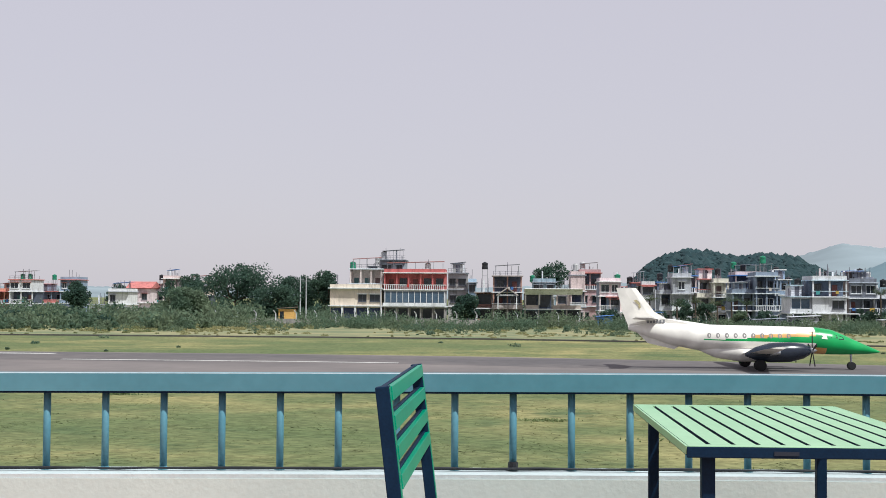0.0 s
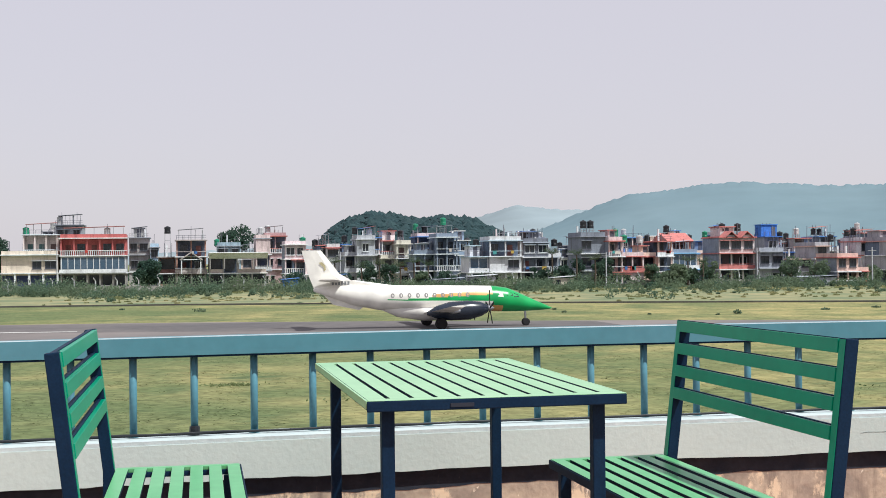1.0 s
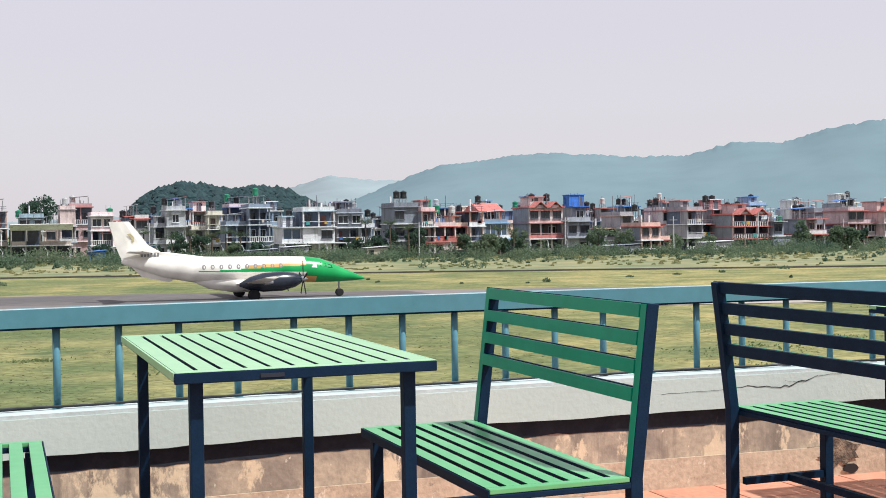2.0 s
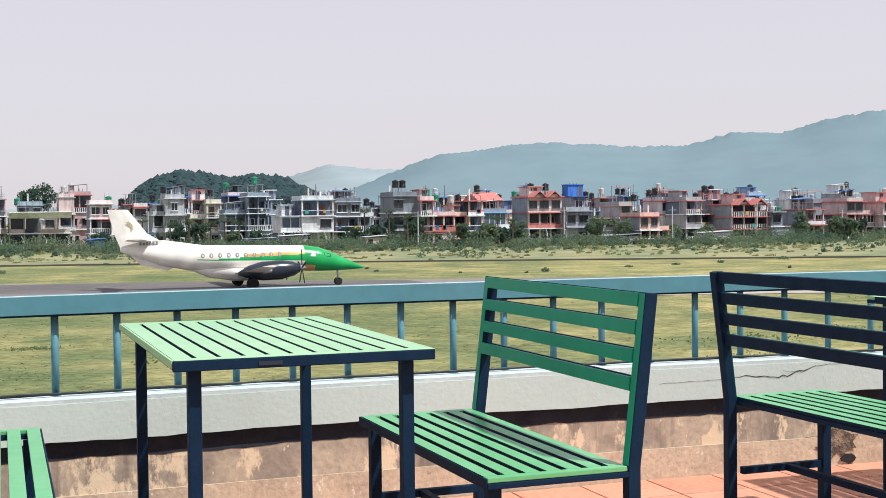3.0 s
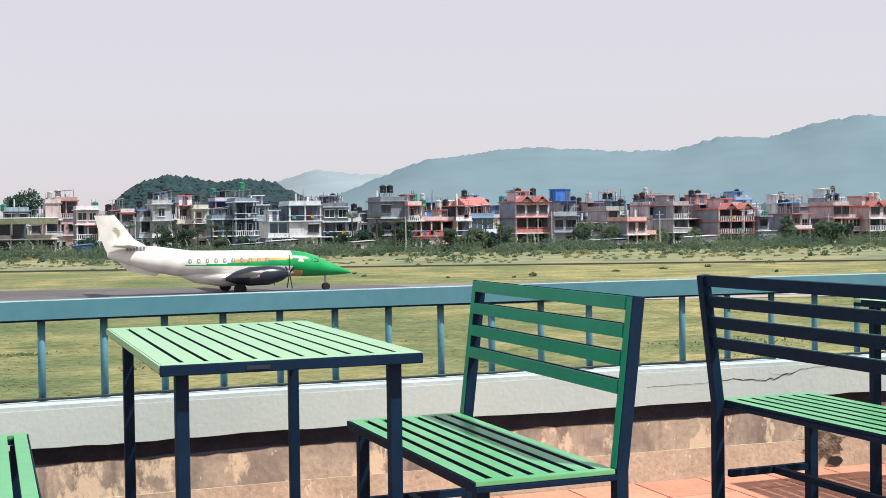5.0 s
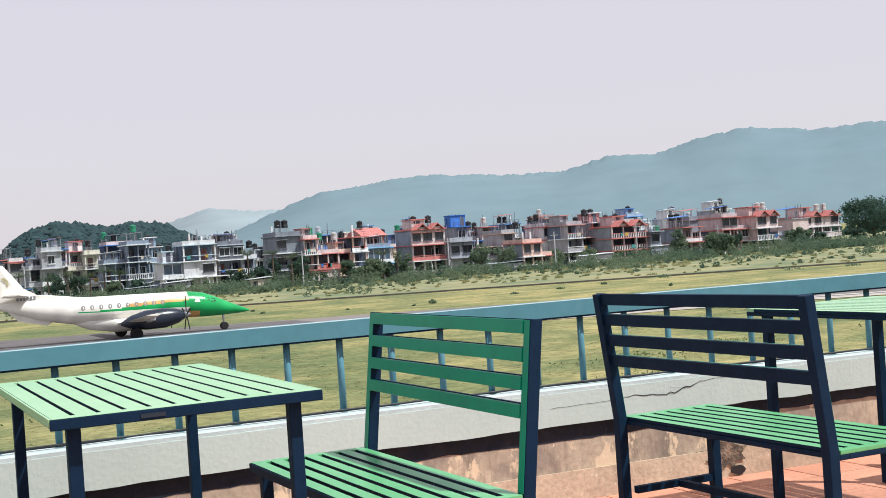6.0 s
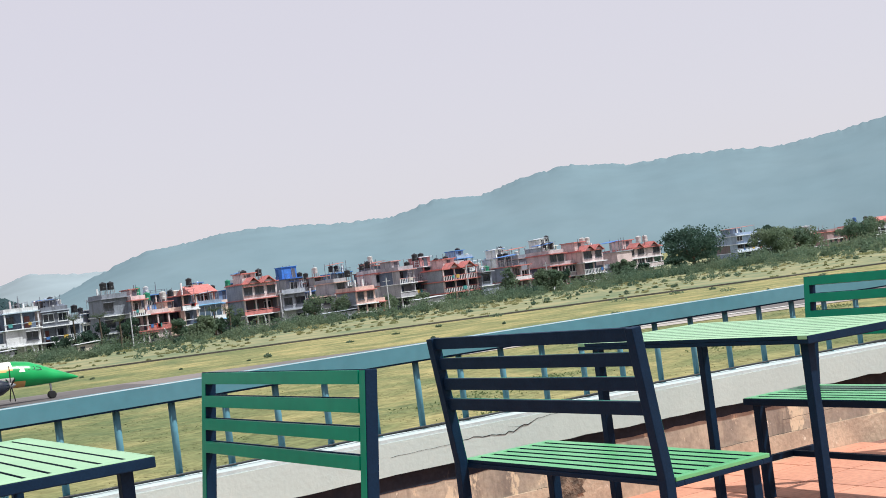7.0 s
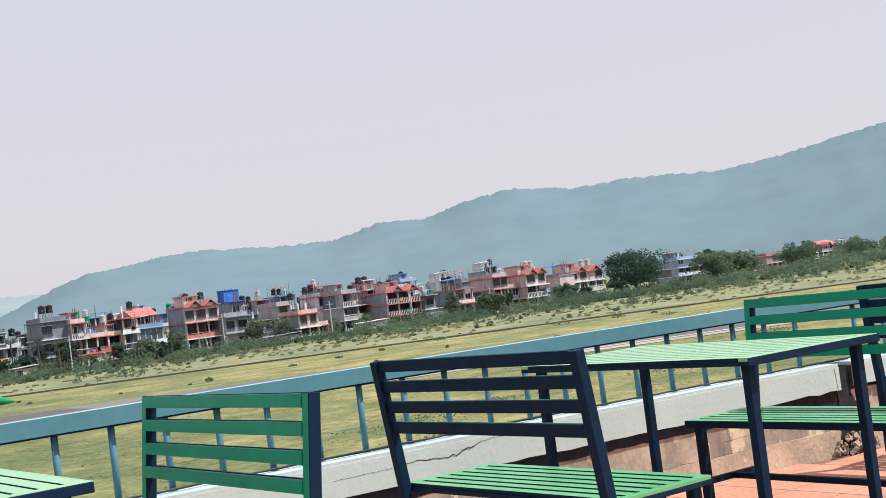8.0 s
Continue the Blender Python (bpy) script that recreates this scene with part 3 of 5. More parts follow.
# ---- tables and benches ----
def slotted(x0, x1, y0, y1, z, t, n, rim, gap):
    """Slats along y between two end pieces, with open slots."""
    out = []
    w = (x1 - x0 - (n - 1) * gap) / n
    for i in range(n):
        a = x0 + i * (w + gap)
        out.append(Solid().box(a, a + w, y0 + rim, y1 - rim, z - t, z))
    ends = [Solid().box(x0, x1, a, a + rim, z - t, z) for a in (y0, y1 - rim)]
    return out, ends


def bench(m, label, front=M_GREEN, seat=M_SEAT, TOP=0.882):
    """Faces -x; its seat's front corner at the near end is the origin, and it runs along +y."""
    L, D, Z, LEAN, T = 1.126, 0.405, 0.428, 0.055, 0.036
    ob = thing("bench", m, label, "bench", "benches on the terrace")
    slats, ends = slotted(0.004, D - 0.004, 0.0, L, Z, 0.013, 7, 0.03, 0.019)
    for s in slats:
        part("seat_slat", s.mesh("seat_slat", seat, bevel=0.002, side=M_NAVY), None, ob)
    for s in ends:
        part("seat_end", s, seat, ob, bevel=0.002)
    f = Solid()
    f.box(0, T, 0, L, Z - 0.03, Z - 0.0135).box(D - T, D, 0, L, Z - 0.03, Z - 0.0135)
    f.box(T, D - T, 0, T, Z - 0.03, Z - 0.0135).box(T, D - T, L - T, L, Z - 0.03, Z - 0.0135)
    f.box(-0.002, 0.003, 0, L, Z - 0.03, Z - 0.002).box(0.003, D, -0.002, 0.002, Z - 0.03, Z - 0.014)
    part("seat_frame", f, M_NAVY, ob, "dark navy steel frame", bevel=0.003)
    for y in (0.05, L - 0.05):
        part("leg", Solid().box(0.02, 0.02 + T, y - T / 2, y + T / 2, 0, Z - 0.03), M_NAVY, ob, bevel=0.003)
        part("side_stretcher", Solid().box(0.02 + T, D - 0.01, y - 0.012, y + 0.012, 0.15, 0.175), M_NAVY, ob)
    for y in (T / 2, L - T / 2):
        part("rear_leg", Solid().box(D, D + T, y - T / 2, y + T / 2, 0, Z), M_NAVY, ob, bevel=0.003)
        up = Solid().bar((D + T / 2, y, Z - 0.005), (D + T / 2 + LEAN, y, TOP), T, T)
        part("back_post", up, M_NAVY, ob, bevel=0.003)
        face = Solid().bar((D - 0.0005, y, Z), (D - 0.0005 + LEAN, y, TOP - 0.001), 0.002, T - 0.006)
        part("post_face", face, front, ob)
    part("long_stretcher", Solid().box(D / 2 - 0.012, D / 2 + 0.012, 0.06, L - 0.06, 0.15, 0.174), M_NAVY, ob)
    for i in range(4):
        z1 = TOP - 0.0745 * i - 0.001
        z0 = z1 - 0.037
        xa, xb = D + LEAN * (z0 - Z) / (TOP - Z), D + LEAN * (z1 - Z) / (TOP - Z)
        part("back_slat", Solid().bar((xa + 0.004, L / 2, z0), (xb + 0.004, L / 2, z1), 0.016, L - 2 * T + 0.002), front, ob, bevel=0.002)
        part("slat_backing", Solid().bar((xa + 0.018, L / 2, z0 - 0.002), (xb + 0.018, L / 2, z1 + 0.001), 0.014, L - 2 * T + 0.003), M_NAVY, ob)
    return ob


def cafe_table(m, label, worn=True, Z=0.75):
    """Origin at the near left corner; runs along +y."""
    W, L, T = 0.671, 1.231, 0.033
    ob = thing("cafe_table", m, label, "table", "tables on the terrace")
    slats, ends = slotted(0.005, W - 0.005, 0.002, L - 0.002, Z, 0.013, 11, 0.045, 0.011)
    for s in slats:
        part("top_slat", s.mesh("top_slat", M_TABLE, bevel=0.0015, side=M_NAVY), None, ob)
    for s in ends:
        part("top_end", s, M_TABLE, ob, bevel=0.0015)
    f = Solid()
    f.box(0.005, T, 0, L, Z - 0.028, Z - 0.0135).box(W - T, W - 0.005, 0, L, Z - 0.028, Z - 0.0135)
    f.box(T, W - T, 0, T, Z - 0.028, Z - 0.0135).box(T, W - T, L - T, L, Z - 0.028, Z - 0.0135)
    f.box(0, W, -0.002, 0.002, Z - 0.028, Z - 0.001)
    part("top_frame", f, M_NAVY, ob, "dark navy steel edge, paint chipped", bevel=0.003)
    for x in (0.06, W - 0.06):
        for y in (0.06, L - 0.06):
            part("leg", Solid().box(x - T / 2, x + T / 2, y - T / 2, y + T / 2, 0, Z - 0.028), M_NAVY, ob, bevel=0.003)
    for a in (-0.002, W - 0.004) if worn else ():
        part("edge_board", Solid().box(a, a + 0.006, 0.004, L - 0.004, Z - 0.02, Z - 0.0005), M_TABLE, ob)
    if worn:
        part("worn_label", Solid().box(0.21, 0.27, -0.004, -0.002, Z - 0.021, Z - 0.011), paint(0.012, 0.014, 0.02), ob)
    return ob


cafe_table(pose(0.4235, 3.121, 0), "pale green slatted metal cafe table on dark legs")
cafe_table(pose(3.211, 2.915, 0, 0, 0, -1.2), "pale green slatted metal cafe table with dark edges", False, 0.764)
bench(pose(1.184, 2.998, 0, 0, 0, 0.4), "green slatted metal bench with a dark navy frame facing a table")
bench(pose(3.971, 2.885, 0, 0, 0, -0.5), "green slatted metal bench with a dark navy frame facing a table", TOP=0.897)
bench(pose(2.975 - 0.013, 2.911 + 1.126, 0, 0, 0, 180.7), "slatted bench seen from its dark navy back, green seat")
bench(pose(0.151 + 0.016, 3.182 + 1.126, 0, 0, 0, 179.2), "bright green slatted metal bench with dark navy frame")
bench(pose(5.74, 2.89 + 1.126, 0, 0, 0, 180.5), "slatted bench seen from its dark navy back, green seat")

# ---- hills ----
def ridge(name, skyline, dist, depth, material, label, seed, rough_amp, category="mountain"):
    """A long wooded range: its crest follows heights (degrees round, degrees up), folded with spurs."""
    s = Solid()
    az = [a for a, e in skyline]
    n, m = 620, 16
    rows = []
    for j in range(m + 1):
        k = j / m
        row = []
        for i in range(n + 1):
            a = az[0] + (az[-1] - az[0]) * i / n
            e = float(np.mean(np.interp([a + (1 - k) * q + s0 for q in (-3, -2, -1, 0, 1, 2, 3) for s0 in (-0.25, 0, 0.25)], az, [q for _, q in skyline])))
            d = dist - depth * (1 - k)
            top = math.tan(radians(e)) * dist + 1.1
            fold = (noise.noise((a * 0.45 + k * 1.1, 0.3, seed)) * 0.012 + noise.noise((a * 1.1 + k * 0.9, 0.6, seed)) * 0.005) * math.sin(k * math.pi) ** 2
            z = (top - G) * (k ** 0.75 + fold) + G + (rough_amp * 0.6 * noise.noise((a * 3, 0, seed)) + rough_amp * 0.5 * noise.noise((a * 13, 0, seed)) + rough_amp * 0.3 * noise.noise((a * 31, 0, seed))) * k ** 40
            row.append((math.sin(radians(a)) * d, math.cos(radians(a)) * d, max(z, G - 2)))
        rows.append(row)
    for r0, r1 in zip(rows, rows[1:]):
        for i in range(n):
            s.face([r0[i], r0[i + 1], r1[i + 1], r1[i]])
    bm = bmesh.new()
    me = s.mesh(name, material, smooth=True)
    bm.from_mesh(me)
    bmesh.ops.remove_doubles(bm, verts=bm.verts, dist=0.05)
    bmesh.ops.recalc_face_normals(bm, faces=bm.faces)
    bm.to_mesh(me)
    bm.free()
    return tagged(part(name, me, None), label, category, kind="structure")


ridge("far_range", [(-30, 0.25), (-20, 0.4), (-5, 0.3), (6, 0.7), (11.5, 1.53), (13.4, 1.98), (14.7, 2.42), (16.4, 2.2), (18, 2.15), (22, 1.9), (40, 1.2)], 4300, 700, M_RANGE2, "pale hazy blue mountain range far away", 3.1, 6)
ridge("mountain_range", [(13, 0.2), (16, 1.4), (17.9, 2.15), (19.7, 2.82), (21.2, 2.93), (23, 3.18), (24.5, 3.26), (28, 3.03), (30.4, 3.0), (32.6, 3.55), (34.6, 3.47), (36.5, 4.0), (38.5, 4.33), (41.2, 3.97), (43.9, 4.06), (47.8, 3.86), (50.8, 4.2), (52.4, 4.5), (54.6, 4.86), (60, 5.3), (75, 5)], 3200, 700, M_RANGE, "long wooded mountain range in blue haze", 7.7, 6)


def wooded_hill():
    """A low round hill with two tops under dense trees."""
    dist = 620.0
    sky_line = [(4.8, -0.2), (5.95, 0.95), (6.62, 1.68), (7.34, 2.09), (8.3, 2.36), (9.51, 2.25), (10.48, 2.02), (11.47, 2.2), (12.7, 2.05), (13.68, 1.62), (14.8, 1.1), (16.5, 0.2)]
    az = [a for a, e in sky_line]
    s = Solid()
    n, m = 60, 12
    rows = []
    rng = np.random.default_rng(4)

    def at(a, k):
        e = float(np.interp(a, az, [q for _, q in sky_line]))
        d = dist - 160 * (1 - k)
        z = G + (math.tan(radians(e)) * dist + 1.1 - 5.4 - G) * math.sin(k * math.pi / 2)
        return math.sin(radians(a)) * d, math.cos(radians(a)) * d, max(z, G - 1)

    for j in range(m + 1):
        rows.append([at(az[0] + (az[-1] - az[0]) * i / n, j / m) for i in range(n + 1)])
    for r0, r1 in zip(rows, rows[1:]):
        for i in range(n):
            s.face([r0[i], r0[i + 1], r1[i + 1], r1[i]])
    ob = thing("wooded_hill", Matrix(), "low dark green wooded hill behind the houses", "hill", kind="structure")
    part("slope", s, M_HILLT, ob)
    bm = bmesh.new()
    bmesh.ops.create_icosphere(bm, subdivisions=1, radius=1.0)
    ball = np.array([v.co[:] for v in bm.verts])
    tri = np.array([[v.index for v in f.verts] for f in bm.faces])
    bm.free()
    vs, fs = [], []
    for i in range(4200):
        a, k = rng.uniform(az[0] + 0.3, az[-1] - 0.3), rng.uniform(0.03, 1.0) ** 0.8
        x, y, z = at(a, k)
        r = rng.uniform(1.1, 2.9)
        lump = 1 + 0.22 * np.sin(ball @ rng.normal(0, 3.2, (3, 1)) + rng.uniform(0, 6)) + rng.uniform(-0.12, 0.12, (len(ball), 1))
        vs.append(ball * lump * [r, r, r * rng.uniform(0.7, 1.15)] + [x, y, z + r * 0.35])
        fs.append(tri + i * len(ball))
    me = bpy.data.meshes.new("woods")
    me.from_pydata(np.concatenate(vs).tolist(), [], np.concatenate(fs).tolist())
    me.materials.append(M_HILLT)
    tagged(part("woods", me, None, ob), kind="stuff")


wooded_hill()

# ---- houses ----
WIN = {}
M_FRAME = paint(0.66, 0.64, 0.62)
M_DARKFRAME = paint(0.10, 0.09, 0.10)
BALUSTER = Solid().box(-0.06, 0.06, -0.04, 0.04, 0, 0.88).mesh("baluster", M_FRAME)
RODS = [Solid().bar((0, 0, 0), (0.06, 0, q), 0.08).mesh("roof_rod", m) for q, m in ((0.9, M_METAL), (1.4, M_DARKFRAME), (2.1, M_METAL), (2.7, M_DARKFRAME))]
M_BLUEGLASS = mat("blue_window_glass", (0.05, 0.09, 0.14), (0.09, 0.13, 0.18), rough=0.12, scale=0.5, fine=3, bump=0)
CLOTH = [mat("cloth", c, rough=0.9, scale=3, bump=0) for c in ((0.5, 0.06, 0.05), (0.06, 0.16, 0.4), (0.6, 0.55, 0.5), (0.5, 0.35, 0.08), (0.08, 0.3, 0.3))]
DOORS = [paint(0.14, 0.08, 0.06), paint(0.05, 0.06, 0.10), paint(0.20, 0.07, 0.05), paint(0.08, 0.14, 0.12)]
SHEETS = [paint(0.42, 0.42, 0.43), paint(0.07, 0.17, 0.42), paint(0.40, 0.13, 0.09), paint(0.25, 0.24, 0.24)]
M_SLAB = paint(0.66, 0.64, 0.64)
# Dark tones for set-back walls: the shade in balconies is put into the colour.
RECESS_SHADE = [paint(0.08, 0.085, 0.105), paint(0.11, 0.13, 0.17), paint(0.15, 0.11, 0.10), paint(0.06, 0.07, 0.10)]
CEMENT = [paint(0.24, 0.25, 0.27), paint(0.19, 0.205, 0.23), paint(0.30, 0.29, 0.29)]


def window(parent, x, z, w, h, y=0.0, frame=None):
    """A framed window in a front wall: frame proud of the wall, a pane in it, a sill."""
    frame = frame or M_FRAME
    key = (round(w, 1), round(h, 1), frame.name)
    if key not in WIN:
        w, h, t = key[0], key[1], 0.07
        f = Solid().box(-w / 2, w / 2, -0.1, 0.02, h - t, h).box(-w / 2, w / 2, -0.1, 0.02, 0, t)
        for a in (-w / 2, -0.04, w / 2 - t):
            f.box(a, a + (0.06 if a == -0.04 else t), -0.1, 0.02, t, h - t)
        WIN[key] = (f.mesh("window_frame", frame), Solid().box(-w / 2 + t, w / 2 - t, -0.03, 0.01, t, h - t).mesh("pane", M_GLASS), Solid().box(-w / 2 - 0.1, w / 2 + 0.1, -0.2, 0, -0.1, 0).mesh("sill", frame))
    f, g, s = WIN[key]
    ob = part("window", f, None, parent, at=(x, y, z))
    part("pane", g, None, ob)
    part("sill", s, None, ob)


def tank(x, y, z, colour=(0.012, 0.014, 0.018), r=0.62, h=1.5, stand=0.0, label="black plastic water tank on a roof"):
    ob = thing("water_tank", pose(x, y, z), label, "water tank", "roof water tanks")
    m = mat("tank_plastic", colour, rough=0.4, scale=1.5, fine=8, bump=0) if colour not in TANKS else TANKS[colour]
    TANKS[colour] = m
    if stand:
        for a in (-0.5, 0.5):
            for b in (-0.5, 0.5):
                part("stand_leg", Solid().bar((a * 1.15, b * 1.15, 0), (a, b, stand), 0.09), M_METAL, ob)
        for k in (0.35, 0.7):
            part("stand_ring", Solid().box(-0.55, 0.55, -0.56, -0.5, stand * k, stand * k + 0.07), M_METAL, ob)
    part("tank_body", Solid().tube([(0, 0, stand), (0, 0, stand + h * 0.3), (0, 0, stand + h * 0.33), (0, 0, stand + h * 0.62), (0, 0, stand + h * 0.65), (0, 0, stand + h * 0.84), (0, 0, stand + h * 0.95)], [r, r, r * 0.95, r * 0.95, r, r, r * 0.45], 14), m, ob)
    part("lid", Solid().tube([(0, 0, stand + h * 0.95), (0, 0, stand + h)], [r * 0.32, r * 0.3], 10), m, ob)


TANKS = {}
BLACK, TGREEN, STEEL, TBLUE = (0.012, 0.014, 0.018), (0.02, 0.22, 0.12), (0.5, 0.5, 0.5), (0.03, 0.12, 0.4)
RED, PINK, WHITEW, GREYW, BRICK = (0.50, 0.145, 0.11), (0.66, 0.52, 0.48), (0.70, 0.67, 0.63), (0.30, 0.30, 0.31), (0.36, 0.18, 0.12)
CREAM, BLUEG, DARKG, PEACH, TEAL = (0.66, 0.53, 0.38), (0.24, 0.29, 0.35), (0.17, 0.18, 0.20), (0.68, 0.48, 0.36), (0.30, 0.38, 0.40)


def storey(ob, rng, kind, x0, x1, y0, deep, z, h, mw, mt, ms, win, dim):
    """One storey of a house block: w windows, g glazed, b balcony, a arcade, s shutters, o open unfinished bay, p plain wall."""
    w = x1 - x0
    win = win or rng.choice((M_FRAME, M_DARKFRAME, M_DARKFRAME))
    inset = 2.6 if kind in "bao" else 0.0
    # most set-back walls take a colour darkened for the shade there
    rear = rng.choice(RECESS_SHADE) if dim and inset and rng.random() < 0.8 else mw
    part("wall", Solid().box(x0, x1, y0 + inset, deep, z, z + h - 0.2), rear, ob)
    over = rng.choice((0.35, 0.6, 0.95)) if kind not in "sp" else 0.9 if kind == "s" else 0.25
    part("floor_slab", Solid().box(x0 - 0.3, x1 + 0.3, y0 - over, deep + 0.15, z + h - 0.2, z + h), ms, ob, bevel=0.02)
    bays = max(1, round(w / 2.5))
    if inset:
        if rng.random() < 0.6:
            part("side_wall", Solid().box(x0, x0 + 0.14, y0 + 0.02, y0 + inset, z, z + h - 0.2), mw, ob)
    if kind == "w":
        for k in range(bays):
            if rng.random() < 0.9:
                x = x0 + (k + 0.5 + rng.uniform(-0.08, 0.08)) * w / bays
                ww = min(rng.choice((1.3, 1.7, 2.1)), w / bays * 0.8)
                window(ob, x, z + 0.75, ww, 1.5, y0, win)
                part("sunshade", Solid().box(x - ww / 2 - 0.2, x + ww / 2 + 0.2, y0 - 0.55, y0, z + 2.3, z + 2.4), ms, ob)
    if kind == "g":
        part("glazing", Solid().box(x0 + 0.2, x1 - 0.2, y0 - 0.04, y0 + 0.02, z + 0.75, z + h - 0.45), M_BLUEGLASS, ob)
        for k in range(bays * 2 + 1):
            x = x0 + 0.2 + (w - 0.4) * k / (bays * 2)
            part("mullion", Solid().box(x - 0.06, x + 0.06, y0 - 0.1, y0, z + 0.75, z + h - 0.45), M_FRAME, ob)
        part("balustrade_wall", Solid().box(x0 - 0.2, x1 + 0.2, y0 - 0.75, y0 - 0.65, z + 0.02, z + 0.72), M_SLAB, ob)
    if kind in "bao":
        cols = max(2, bays + 1)
        for k in range(cols):
            x = x0 + 0.12 + (w - 0.24) * k / (cols - 1)
            part("column", Solid().box(x - 0.13, x + 0.13, y0 - 0.1, y0 + 0.18, z, z + h - 0.2), mw if kind != "o" else M_CONC, ob)
        for k in range(bays):
            x = x0 + (k + 0.5) * w / bays
            q = y0 + inset
            if kind == "o":
                # dark glass sheet stands in for the shade inside the bay
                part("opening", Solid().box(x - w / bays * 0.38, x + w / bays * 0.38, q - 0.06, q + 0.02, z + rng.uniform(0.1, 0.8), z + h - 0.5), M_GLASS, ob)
                if rng.random() < 0.35:
                    part("half_wall", Solid().box(x - w / bays * 0.45, x + w / bays * 0.45, y0, y0 + 0.15, z, z + rng.uniform(0.6, 1.2)), mw, ob)
            elif rng.random() < 0.6:
                window(ob, x, z + 0.8, 1.5, 1.5, q, win)
            else:
                d = part("door", Solid().box(x - 0.5, x + 0.5, q - 0.05, q + 0.02, z + 0.02, z + 2.1), rng.choice(DOORS), ob)
                part("door_handle", Solid().box(x + 0.34, x + 0.42, q - 0.1, q - 0.05, z + 0.95, z + 1.1), M_METAL, d)
    if kind == "b":
        part("balustrade_rail", Solid().box(x0 - 0.2, x1 + 0.2, y0 - 0.3, y0 - 0.2, z + 0.86, z + 0.97), ms, ob)
        c = rng.random()
        if c < 0.4:
            part("balustrade_wall", Solid().box(x0 - 0.2, x1 + 0.2, y0 - 0.28, y0 - 0.2, z + 0.02, z + 0.7), rng.choice((mw, M_SLAB, mt)), ob)
        elif c < 0.8:
            for k in range(int(w / 0.4)):
                part("baluster", BALUSTER, None, ob, at=(x0 + k * 0.4 + 0.1, y0 - 0.25, z))
        if rng.random() < 0.5:
            for k in range(rng.randint(1, 3)):
                x = rng.uniform(x0 + 0.2, x1 - 1.2)
                part("laundry", Solid().box(x, x + rng.uniform(0.4, 1.0), y0 - 0.36, y0 - 0.33, z + rng.uniform(0.25, 0.5), z + 0.99), rng.choice(CLOTH), ob)
    if kind == "s":
        for k in range(bays):
            a, c = x0 + k * w / bays + 0.2, x0 + (k + 1) * w / bays - 0.2
            part("shutter", Solid().box(a, c, y0 - 0.05, y0 + 0.02, z + 0.05, z + h - 0.5), paint(0.035, 0.04, 0.09), ob)
            part("pier", Solid().box(c, c + 0.35, y0 - 0.75, y0 - 0.5, z, z + h - 0.2), M_FRAME, ob)


